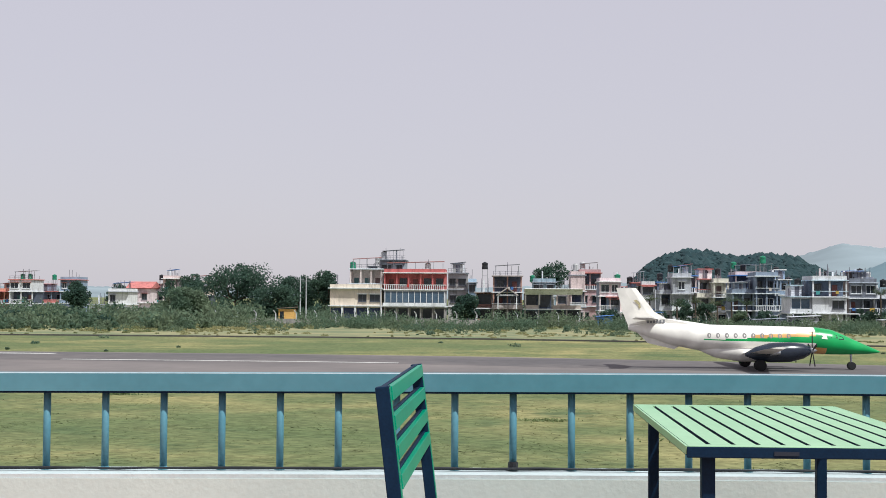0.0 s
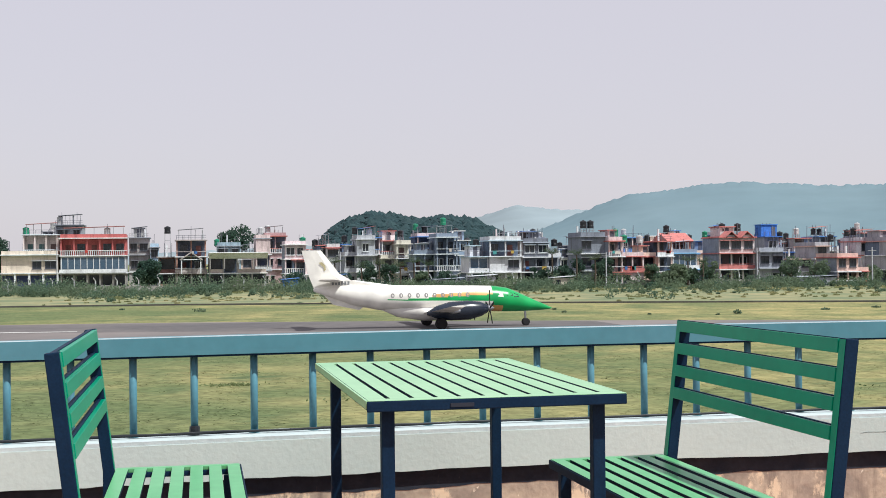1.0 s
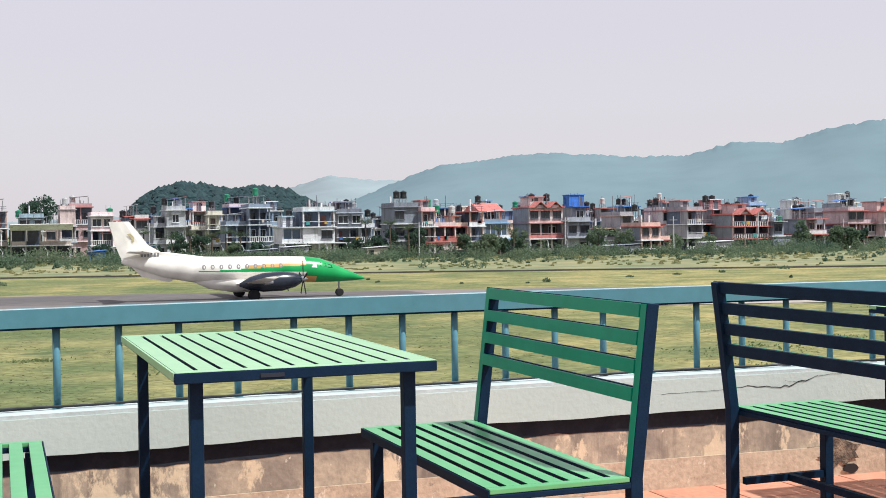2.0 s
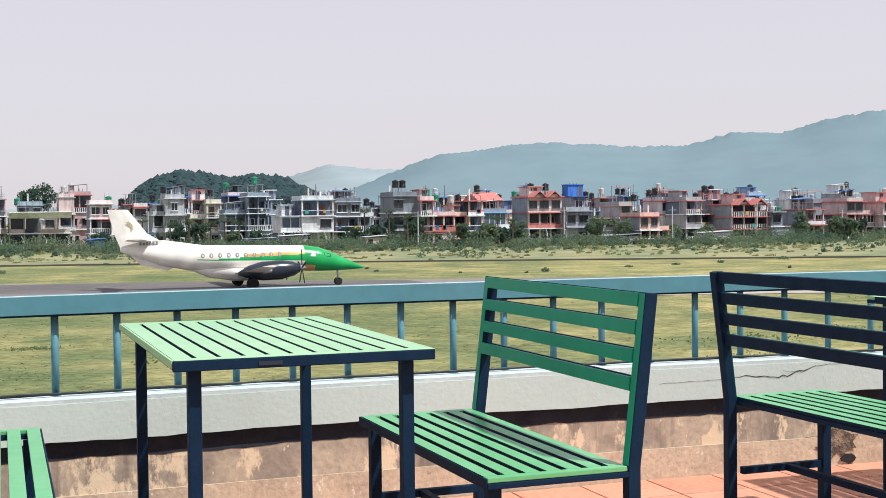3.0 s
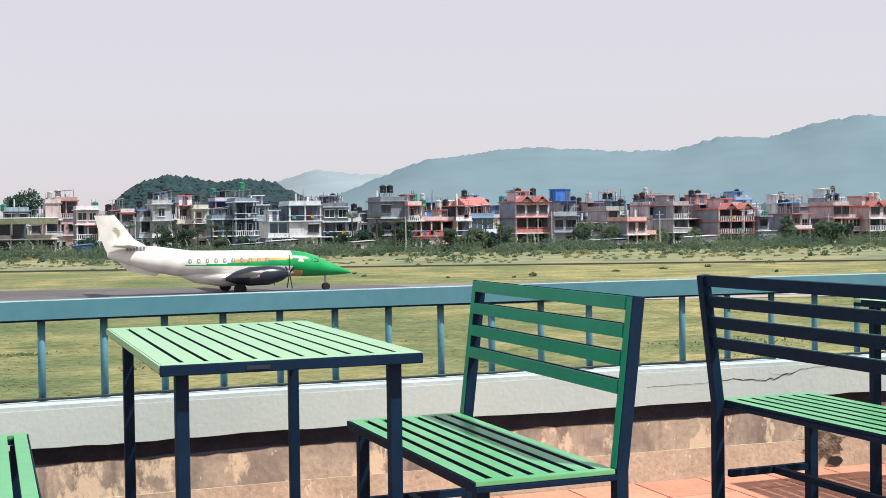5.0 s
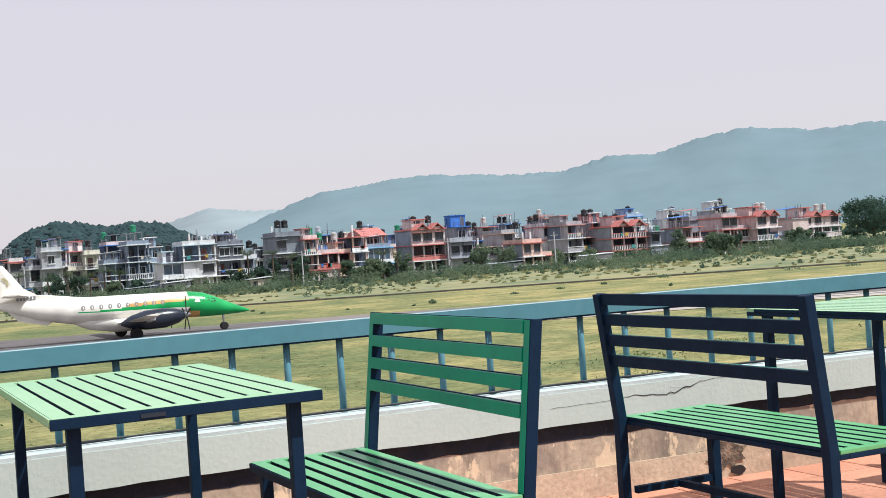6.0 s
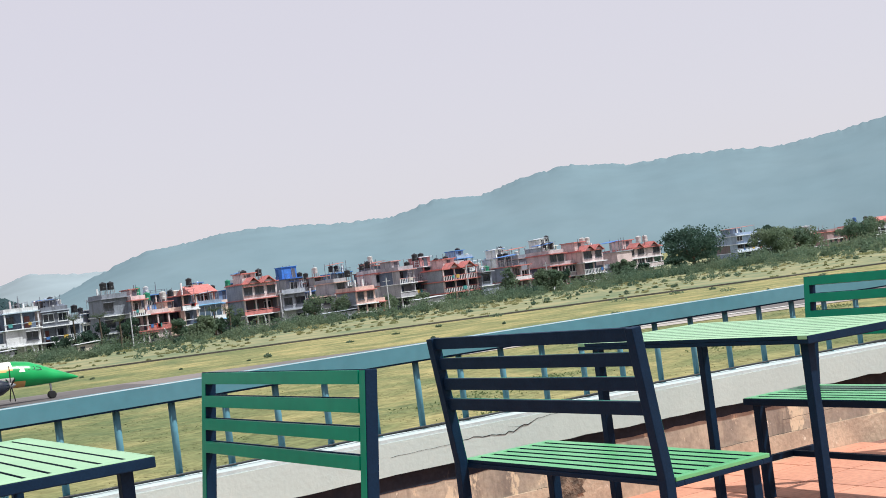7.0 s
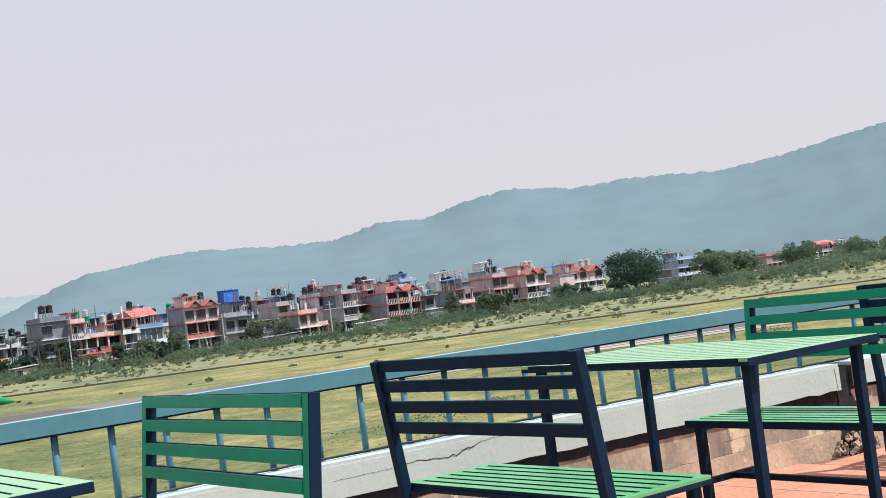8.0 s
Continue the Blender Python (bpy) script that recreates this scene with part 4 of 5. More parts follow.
def house(x0, x1, y, top, wall, trim, floors="wbw", label="", turn=0.0, deep=8.0, base=G, seed=0, tanks=(), stair=True, roof="flat", win=None, walls=None, split=True):
    """A house of one or two blocks of storeys, from the ground up, with its roof and what is built on it."""
    rng = random.Random(seed + int(x0 * 10))
    w = x1 - x0
    ob = thing("house", pose(x0, y, base, 0, 0, turn), label, "house", "houses beyond the airfield")
    n = len(floors)
    h = (top - base) / n
    blocks = [(0.0, w, 0.0, n)]
    if split and walls is None and w > 5.5 and n > 1 and roof == "flat":
        f = w * rng.choice((0.38, 0.5, 0.62))
        blocks = [(0.0, f - 0.02, 0.0, n), (f + 0.02, w, rng.choice((0.9, 1.6)), n - 1)]
        if rng.random() < 0.5:
            blocks = [(0.0, f - 0.02, blocks[1][2], n - 1), (f + 0.02, w, 0.0, n)]
    for bi, (xa, xb, yo, m) in enumerate(blocks):
        tone = wall if bi == 0 or rng.random() < 0.5 else rng.choice((wall, (0.60, 0.57, 0.53), (0.33, 0.32, 0.32), (0.62, 0.46, 0.40)))
        for i in range(m):
            mw = paint(*(walls[i] if walls else tone))
            mt = paint(*trim)
            kind = floors[i] if bi == 0 or rng.random() < 0.6 else rng.choice("wbb")
            ms = mt if i == m - 1 or rng.random() < 0.3 else M_SLAB
            storey(ob, rng, kind, xa, xb, yo, deep, i * h, h, mw, mt, ms, win, walls is None)
        H = m * h
        bw = xb - xa
        if bi == 0 and x0 > 15 and rng.random() < 0.7:
            part("party_wall", Solid().box(xa - 0.05, xa - 0.004, yo + 0.3, deep - 0.3, 0.0, H - 0.22), rng.choice(CEMENT), ob, "bare grey cement side wall")
        if roof == "gable":
            g = Solid()
            r = [(-0.5, -0.7, H), (w + 0.5, -0.7, H), (w + 0.5, deep / 2, H + 1.7), (-0.5, deep / 2, H + 1.7), (w + 0.5, deep + 0.4, H), (-0.5, deep + 0.4, H)]
            g.face([r[0], r[1], r[2], r[3]]), g.face([r[3], r[2], r[4], r[5]]), g.face([r[0], r[3], r[5]]), g.face([r[1], r[4], r[2]])
            g.face([r[0], r[5], r[4], r[1]])
            part("roof", g, paint(*trim), ob)
        elif roof == "gablet":
            for c in (0.3, 0.75):
                g = Solid()
                a, q = w * c - 1.4, w * c + 1.4
                for e0 in (a, q):
                    e = [(e0, -0.9, H - 0.1), (w * c, -0.9, H + 1.1), (w * c, 2.4, H + 1.1), (e0, 2.4, H - 0.1)]
                    g.face(e), g.face([(x, yy, zz - 0.16) for x, yy, zz in e])
                    for k in range(4):
                        s, o = e[k], e[(k + 1) % 4]
                        g.face([s, o, (o[0], o[1], o[2] - 0.16), (s[0], s[1], s[2] - 0.16)])
                part("gablet_roof", g, paint(*trim), ob)
                part("gable_wall", Solid().box(a + 0.5, q - 0.5, -0.3, 0.2, H - 0.1, H + 0.4), mw, ob)
            part("roof", Solid().box(0, w, 0, deep, H, H + 0.12), paint(*trim), ob)
        else:
            c = rng.random()
            if c < 0.5:
                par = Solid()
                par.box(xa, xb, yo, yo + 0.14, H, H + 0.7).box(xa, xa + 0.14, yo + 0.14, deep, H, H + 0.7).box(xb - 0.14, xb, yo + 0.14, deep, H, H + 0.7)
                part("roof_parapet", par, mw, ob)
            elif c < 0.9:
                rr = Solid()
                for k in range(int(bw / 1.2) + 1):
                    rr.box(xa + k * 1.2, xa + k * 1.2 + 0.07, yo, yo + 0.06, H, H + 0.85)
                rr.box(xa, xb, yo, yo + 0.05, H + 0.82, H + 0.88).box(xa, xb, yo, yo + 0.05, H + 0.42, H + 0.46)
                part("roof_railing", rr, rng.choice((M_METAL, M_DARKFRAME)), ob)
            if rng.random() < 0.45 and bw > 3:
                part("roof_shelter", Solid().bar((xa + 0.3, deep * 0.55, H + 2.0), (xb - 0.4, deep * 0.55, H + 2.35), 0.07, deep * 0.5), rng.choice(SHEETS), ob)
                for k in (xa + 0.5, (xa + xb) / 2, xb - 0.6):
                    part("shelter_post", Solid().box(k - 0.05, k + 0.05, deep * 0.32, deep * 0.32 + 0.1, H, H + 2.05), M_METAL, ob)
        if stair and bi == 0 and roof != "gable":
            a = xa + rng.uniform(0.1, 0.4) * bw
            sw = min(2.8, bw * 0.5)
            part("stair_tower", Solid().box(a, a + sw, 3.0, deep - 0.4, H, H + 1.9), mw, ob)
            part("stair_roof", Solid().box(a - 0.3, a + sw + 0.3, 2.6, deep - 0.2, H + 1.9, H + 2.06), paint(*trim), ob, bevel=0.02)
            part("stair_door", Solid().box(a + sw * 0.35, a + sw * 0.35 + 0.8, 2.95, 3.02, H + 0.05, H + 1.75), M_DARKFRAME, ob)
        if roof != "gable":
            if rng.random() < 0.6:
                part("roof_column", Solid().box(-0.15, 0.15, -0.15, 0.15, 0, rng.uniform(1.2, 2.4)), M_FRAME, ob, at=(rng.uniform(xa + 0.3, xb - 0.3), rng.uniform(1.5, deep - 1), H))
            for k in range(rng.randint(3, 8)):
                part("roof_rod", rng.choice(RODS), None, ob, at=(rng.uniform(xa + 0.2, xb - 0.2), rng.uniform(yo + 0.2, deep - 1), H))
    for fx, colour, stand in tanks:
        t = radians(turn)
        px, py = fx * w, deep * 0.45
        m = next((q[3] for q in blocks if q[0] <= px <= q[1]), n)
        tank(x0 + px * math.cos(t) - py * math.sin(t), y + px * math.sin(t) + py * math.cos(t), base + m * h, colour, stand=stand + (n - m) * h * 0.6, label={BLACK: "black plastic water tank on a roof", TGREEN: "green plastic water tank on a roof", STEEL: "steel water tank on a roof", TBLUE: "blue plastic water tank on a roof"}[colour])
    return ob


B, T2, S2 = BLACK, TGREEN, STEEL
def porch(x, y, z, w):
    """A gabled timber porch front on an upper storey."""
    ob = thing("porch_gable", pose(x, y, z), "weathered timber gable over an open porch", "gable")
    for sg in (-1, 1):
        part("rafter", Solid().bar((0, 0, 1.5), (sg * w / 2, 0, 0), 0.22, 1.6), paint(0.36, 0.30, 0.25), ob)
        part("post", Solid().box(sg * w * 0.42 - 0.1, sg * w * 0.42 + 0.1, -0.6, -0.4, -2.7, 0.2), M_FRAME, ob)
    part("tie_beam", Solid().box(-w * 0.44, w * 0.44, -0.62, -0.5, 0.0, 0.16), M_FRAME, ob)


def awning(x0, x1, y, z, label):
    ob = thing("awning", pose(x0, y, z), label, "awning")
    w = x1 - x0
    part("sheet", Solid().box(0, w, -0.06, 0.06, -1.5, 1.5).mesh("sheet", paint(0.74, 0.66, 0.60)), None, ob).rotation_euler = (radians(68), 0, 0)
    for k in range(5):
        part("prop", Solid().box(0.2 + k * (w - 0.4) / 4 - 0.07, 0.2 + k * (w - 0.4) / 4 + 0.07, -1.3, -1.15, -2.6, -0.5), M_CONC, ob)


porch(1.8, 257.0, 1.6, 4.4)
awning(5.2, 16.6, 254.6, 2.4, "pale sloping sheet awning over a veranda")
# far houses behind the scrub
house(-131, -121, 330, 5.2, (0.58, 0.24, 0.14), RED, "wbw", "orange red house with red roof edges among bushes", tanks=((0.8, T2, 0), (0.6, T2, 0)))
house(-127, -114, 345, 5.4, BLUEG, RED, "wbw", "grey blue house with a red roof edge", tanks=((0.4, T2, 1.2),))
house(-100, -90, 310, 2.1, WHITEW, GREYW, "ww", "low grey white house behind bushes", stair=False)
house(-93, -87.3, 320, 3.0, PINK, RED, "ww", "pink house with a red gable roof", roof="gable")
house(-88.7, -82.3, 325, 5.6, WHITEW, WHITEW, "wbw", "white three storey house with a black tank", tanks=((0.3, B, 0.8),))
house(-83, -75, 330, 4.2, CREAM, GREYW, "wbw", "weathered beige house behind a tree")
# the row across the runway
house(-34.4, -23.8, 262, 3.0, CREAM, (0.62, 0.64, 0.72), "sw", "cream house with navy shutters below", stair=False, split=False)
house(-30.6, -24.0, 264.5, 7.0, (0.62, 0.50, 0.42), (0.60, 0.62, 0.70), "b", "cream upper storey with a white roof slab", base=3.0, deep=5, tanks=((0.05, T2, 0),), stair=False)
house(-23.3, -10.8, 262, 6.2, (0.55, 0.50, 0.44), (0.70, 0.66, 0.62), "ogb", "long house with white balconies and red walls above", tanks=((0.7, S2, 0.6),), stair=False, walls=((0.30, 0.27, 0.25), (0.40, 0.38, 0.36), (0.48, 0.10, 0.08)))
house(-29.6, -20.6, 283, 9.4, GREYW, DARKG, "wwww", "grey concrete block with steel tanks on top", tanks=((0.3, S2, 0.5), (0.45, S2, 0.5)))
house(-10.6, -6.6, 272, 6.4, (0.36, 0.33, 0.29), GREYW, "pww", "narrow weathered grey brown house")
house(-6.3, -4.7, 270, 4.4, (0.36, 0.46, 0.52), GREYW, "www", "narrow pale blue house", stair=False)
house(-4.6, 4.7, 258, 5.6, BRICK, (0.40, 0.33, 0.29), "ooo", "unfinished brick house with open bays", tanks=((0.2, B, 2.6),), stair=False)
house(5.2, 16.4, 256, 2.2, (0.42, 0.33, 0.26), (0.72, 0.66, 0.60), "oo", "brown two storey veranda house with a pale awning roof", stair=False)
house(7.4, 12.2, 275, 4.6, TEAL, GREYW, "pww", "small blue grey house", tanks=((0.0, T2, 0),), stair=False)
house(12.4, 18.6, 277, 6.2, PEACH, GREYW, "wwp", "salmon pink house with a grey roof slab", tanks=((0.7, S2, 1),), stair=False)
house(17.8, 22.5, 284, 6.8, (0.42, 0.26, 0.24), RED, "wwb", "dull red house with roof posts", stair=False, tanks=((0.2, S2, 1),))
house(20.5, 24.8, 262, 4.6, (0.66, 0.50, 0.47), WHITEW, "wbw", "pale pink house with a white slab", stair=False)
house(24.4, 31.2, 258, 3.9, (0.68, 0.52, 0.46), RED, "wpw", "pinkish white house with a red roof edge", stair=False)
house(31.4, 37.2, 250, 5.4, (0.40, 0.39, 0.38), (0.50, 0.48, 0.46), "wbw", "bare concrete three storey house", tanks=((0.4, B, 1.0),))
house(39.3, 45.2, 255, 4.5, (0.56, 0.50, 0.38), (0.58, 0.52, 0.40), "wbb", "weathered cream house with a canopy", stair=False)
house(44.4, 52.6, 245, 5.6, (0.20, 0.23, 0.27), (0.62, 0.64, 0.68), "bbb", "blue grey house with broad white slabs", tanks=((0.75, (0.02, 0.22, 0.12), 2.4),))
house(52.2, 62.0, 232, 4.7, (0.66, 0.62, 0.60), (0.46, 0.54, 0.56), "bgb", "white house with patterned balconies", tanks=((0.2, B, 0),))
house(59.4, 63.4, 240, 5.2, PEACH, RED, "pww", "peach house with a pink roof edge", stair=False)
house(64.6, 72.6, 240, 4.4, (0.16, 0.16, 0.17), (0.38, 0.40, 0.42), "bbw", "dark grey house with arched veranda", tanks=((0.2, B, 0.6), (0.4, S2, 0.6), (0.9, B, 0.3)))
house(71.4, 76.0, 225, 5.2, (0.20, 0.205, 0.22), (0.22, 0.22, 0.24), "www", "plain dark grey concrete side wall house", tanks=((0.35, B, 1.5), (0.65, B, 1.5)), stair=False, win=M_DARKFRAME)
house(76.0, 83.0, 223, 4.3, (0.60, 0.46, 0.42), RED, "wbb", "pink house with red slab edges", tanks=((0.35, T2, 0.8), (0.6, T2, 0.8)))
house(83.4, 89.0, 225, 4.2, PEACH, RED, "wbb", "peach house with red balconies", tanks=((0.1, S2, 0.8),))
house(91.0, 99.0, 230, 2.0, (0.24, 0.26, 0.30), (0.20, 0.42, 0.66), "bg", "grey house under a light blue sheet roof", stair=False)
house(95.0, 99.6, 242, 4.4, (0.48, 0.20, 0.14), RED, "wwb", "house with a red gable roof", roof="gable", tanks=((0.2, B, 1.8),))
house(99.2, 106.3, 227, 4.9, (0.58, 0.49, 0.44), RED, "bbw", "pink house with a red tiled eave", roof="gablet", tanks=((0.3, B, 1.2), (0.75, B, 1.2)))
house(106.3, 111.2, 225, 2.1, (0.33, 0.33, 0.34), GREYW, "ww", "low grey concrete house", stair=False)
house(114.5, 123.0, 240, 5.2, (0.25, 0.25, 0.27), (0.05, 0.14, 0.42), "bbw", "grey house with a blue sheet roof", tanks=((0.05, (0.03, 0.12, 0.4), 0.6), (0.6, B, 0.8)), stair=False)
house(113.5, 121.0, 226, 3.1, (0.35, 0.33, 0.32), (0.50, 0.32, 0.24), "pww", "unpainted grey house side", stair=False)
house(115.2, 121.8, 212, 0.9, (0.64, 0.41, 0.32), RED, "bw", "orange pink house with red slabs", stair=False)
house(125.5, 134.5, 230, 4.0, (0.58, 0.54, 0.52), RED, "wpw", "white house with a red roof edge", tanks=((0.0, B, 1.0), (0.55, B, 1.2)), stair=False)
house(130.8, 138.0, 222, 3.9, (0.34, 0.31, 0.31), (0.52, 0.24, 0.20), "bbb", "dark red house with deep balconies", tanks=((0.6, B, 1.2),))
house(137.9, 143.0, 224, 4.1, (0.40, 0.15, 0.13), (0.60, 0.58, 0.58), "bbb", "red painted house with balconies", tanks=((0.1, B, 1.4), (0.4, B, 1.4)))
house(137.4, 145.6, 216, 3.0, (0.60, 0.45, 0.41), RED, "bbb", "pink house with red gablets", roof="gablet")
house(145.8, 152.4, 215, 1.5, (0.24, 0.25, 0.28), GREYW, "pw", "plain blue grey concrete house", tanks=((0.3, S2, 0.5), (0.6, T2, 0.8)), stair=False)
house(148.0, 156.0, 236, 3.9, (0.45, 0.40, 0.38), RED, "wbw", "grey house with roof tanks", tanks=((0.3, B, 0.6), (0.7, B, 0.6)), stair=False)
house(152.6, 160.0, 214, 1.9, (0.46, 0.42, 0.42), RED, "bb", "grey house with a red roof edge", stair=False)
house(160.5, 168.0, 226, 3.4, (0.22, 0.22, 0.24), (0.36, 0.26, 0.24), "bww", "dark grey house with black tanks", tanks=((0.1, B, 1.1), (0.3, B, 1.1)), stair=False)
house(162.7, 170.5, 214, 3.4, (0.46, 0.38, 0.36), RED, "bbw", "pinkish grey house with red slabs", tanks=((0.2, B, 1.0), (0.45, B, 1.0)), stair=False)
house(170.6, 176.2, 213, 3.2, (0.60, 0.44, 0.39), RED, "bbw", "pink house with red eaves", roof="gablet", tanks=((0.6, S2, 1.4), (0.85, S2, 1.4)))
house(176.6, 183.4, 212, 2.2, (0.23, 0.24, 0.26), GREYW, "pp", "grey concrete shed house", stair=False)
house(184, 193.5, 214, 2.4, (0.58, 0.46, 0.42), RED, "bbw", "pink white house with a red gable", roof="gablet", tanks=((0.9, S2, 1.2), (0.7, S2, 1.2)))
house(255.4, 277, 252, 2.6, (0.26, 0.31, 0.39), (0.56, 0.58, 0.62), "wbw", "modern blue grey house with white frames", tanks=((0.25, B, 0), (0.6, S2, 0)))
house(280, 289, 252, 0.6, (0.62, 0.50, 0.44), RED, "bw", "pale pink house beside a modern one", tanks=((0.2, B, 1), (0.8, S2, 1)), stair=False)
house(309, 324, 267, 0.5, (0.30, 0.19, 0.17), RED, "ww", "long brick red house", stair=False)
house(327, 348, 270, 1.4, (0.56, 0.52, 0.52), RED, "wbw", "white house with a red gable", roof="gablet", tanks=((0.4, B, 1), (0.15, TBLUE, 1)), stair=False)
house(352, 360, 280, 1.6, (0.46, 0.32, 0.30), RED, "bww", "dull pink house with red roof", roof="gable")
house(370, 392, 285, 0.8, (0.40, 0.41, 0.44), WHITEW, "bww", "grey white house among trees", tanks=((0.2, B, 1), (0.6, S2, 1)))


rng_row = random.Random(77)
x = 22.0
while x < 200:
    ww = rng_row.uniform(5, 9)
    house(x, x + ww, 262 + rng_row.uniform(-8, 14), rng_row.uniform(3.8, 6.3), rng_row.choice((GREYW, (0.22, 0.28, 0.36), (0.30, 0.36, 0.44), WHITEW, DARKG, PEACH, (0.16, 0.20, 0.27))), rng_row.choice((RED, WHITEW, WHITEW, (0.08, 0.20, 0.46))), rng_row.choice(("wwb", "bww", "wbb")), "weathered concrete house in the second row", tanks=((rng_row.uniform(0.1, 0.5), rng_row.choice((B, B, B, S2, T2)), rng_row.uniform(0.3, 1.4)), (rng_row.uniform(0.5, 0.9), rng_row.choice((B, S2)), rng_row.uniform(0.3, 1.0))), seed=5)
    x += ww + rng_row.uniform(0.3, 1.2)


hut = thing("roof_hut", pose(114.6, 241.5, 5.22), "bright blue sheet metal hut on a roof", "hut")
part("hut_wall", Solid().box(0, 3.4, 0, 3.0, 0, 2.3), paint(0.04, 0.16, 0.50), hut)
part("hut_roof", Solid().box(-0.15, 3.55, -0.2, 3.2, 2.3, 2.42), paint(0.05, 0.19, 0.55), hut)
part("hut_door", Solid().box(2.2, 3.0, -0.05, 0.0, 0.05, 1.9), M_DARKFRAME, hut)


def shed(x, y, w, d, h, wall, roof_colour, label):
    ob = thing("shed", pose(x, y, G), label, "shed")
    part("wall", Solid().box(0, w, 0, d, 0, h), paint(*wall), ob)
    part("roof", Solid().bar((-0.3, d / 2, h + 0.12), (w + 0.3, d / 2, h + 0.38), 0.08, d + 0.8), paint(*roof_colour), ob)
    # dark glass sheet in place of the shade inside the doorway
    part("doorway", Solid().box(w * 0.1, w * 0.35, -0.03, 0.02, 0.05, h * 0.85), M_GLASS, ob)


shed(22.5, 226, 6.0, 4, 2.6, (0.58, 0.50, 0.42), (0.08, 0.16, 0.34), "small plastered shed with a blue sheet roof")
shed(17.5, 228, 2.6, 2.5, 2.0, (0.10, 0.24, 0.46), (0.08, 0.20, 0.48), "small blue kiosk by the fence")
shed(-42.2, 246, 3.0, 2.6, 2.9, (0.62, 0.33, 0.06), (0.30, 0.22, 0.14), "orange yellow guard kiosk by the fence")
shed(50.5, 224, 4.6, 3, 2.2, (0.36, 0.34, 0.33), (0.60, 0.58, 0.57), "low shed with a white sheet awning")
shed(44.5, 226, 5.0, 3, 1.7, (0.42, 0.40, 0.38), (0.34, 0.35, 0.37), "low grey sheet metal shed")
shed(63.5, 216, 3.6, 2.2, 1.9, (0.50, 0.42, 0.30), (0.52, 0.50, 0.46), "small cream hut by the fence")
shed(108, 212, 7, 3, 1.5, (0.33, 0.33, 0.34), (0.42, 0.43, 0.45), "low tin roofed shed")
shed(126, 208, 6, 3, 1.8, (0.46, 0.44, 0.42), (0.56, 0.55, 0.54), "low white roofed shed")

# ---- fence ----
fence = thing("fence", pose(0, 0, G), "concrete fence posts with bent tops along the airfield", "fence")
fp = Solid().bar((0, 0, 0), (0, 0, 2.2), 0.2).bar((0, 0, 2.2), (-0.35, -0.35, 2.75), 0.17).mesh("fence_post", paint(0.52, 0.50, 0.47))
for i in range(44):
    x = -52 + i * 3.7
    part("fence_post", fp, None, fence, at=(x, 236 - 0.17 * max(0, x) + 0.6 * math.sin(i * 1.7), 0))
low_wall = Solid()
for a, b in ((-52, 0), (0, 60), (60, 110)):
    low_wall.bar((a, 237.5 - 0.17 * max(0, a), 0.6), (b, 237.5 - 0.17 * max(0, b), 0.6), 0.2, 1.2, (0, 0, 1))
part("low_wall", low_wall, M_CONC, fence)


# ---- plants ----
house_front = lambda x: 240 - 0.19 * max(0.0, x) if x < 170 else 208 + 0.25 * (x - 170)
def tree(x, y, h, r, seed, label, per=150, n=30, leaf=0.3, bark=M_BARK, leaves=M_LEAF, lean=0.0, flat=1.0):
    ob = thing("tree", pose(x, y, G), label, "tree")
    rng = random.Random(seed)
    t = Solid()
    fork = h * 0.3
    t.tube([(0, 0, 0), (0.1, 0, fork * 0.5), (lean * 0.4, 0, fork)], [h * 0.035, h * 0.028, h * 0.022], 8)
    for k in range(6):
        a = k * 1.05 + rng.uniform(-0.3, 0.3)
        rr = r * rng.uniform(0.4, 0.7)
        t.tube([(lean * 0.4, 0, fork * rng.uniform(0.8, 1.0)), (lean * 0.6 + rr * 0.5 * math.cos(a), rr * 0.5 * math.sin(a), fork * 1.25), (lean + rr * math.cos(a), rr * math.sin(a), fork * 1.2 + h * rng.uniform(0.2, 0.38))], [h * 0.014, h * 0.009, h * 0.003], 6)
    part("trunk", t, bark, ob)
    pos = lumps(n, lean, 0, h * (0.56 if flat == 1.0 else 0.68), r, r, h * 0.42 * flat, per, seed)
    part("crown", cloud("crown", pos, np.random.default_rng(seed).uniform(0.6, 1.3, len(pos)) * leaf, leaves), None, ob)
    return ob


def palm(x, y, h, seed):
    ob = thing("palm_tree", pose(x, y, G), "shaggy palm tree with drooping fronds", "tree", "palms")
    rng = random.Random(seed)
    part("trunk", Solid().tube([(0, 0, 0), (0.15, 0, h * 0.5), (0.1, 0, h)], [0.2, 0.15, 0.13], 8), M_BARK, ob)
    for k in range(15):
        a, d = k * 2.4 + rng.uniform(-0.2, 0.2), rng.uniform(0.5, 1.0)
        s = Solid()
        L = rng.uniform(2.0, 2.9)
        for j in range(9):
            u, v = j / 9, (j + 1) / 9
            p = lambda q: Vector((0.1 + math.cos(a) * L * q * d, math.sin(a) * L * q * d, h + L * (0.55 * (1.4 - d) + 0.5) * q - 2.1 * q * q * d))
            side = Vector((-math.sin(a), math.cos(a), 0))
            wd = 0.75 * math.sin(math.pi * min(1, 0.15 + u)) + 0.1
            for sg in (-1, 1):
                s.face([p(u), p(u) + (p(v) - p(u)) * 0.35, p(v) + side * sg * wd + Vector((0, 0, -0.4 * wd))])
        part("frond", s, M_PALM, ob)


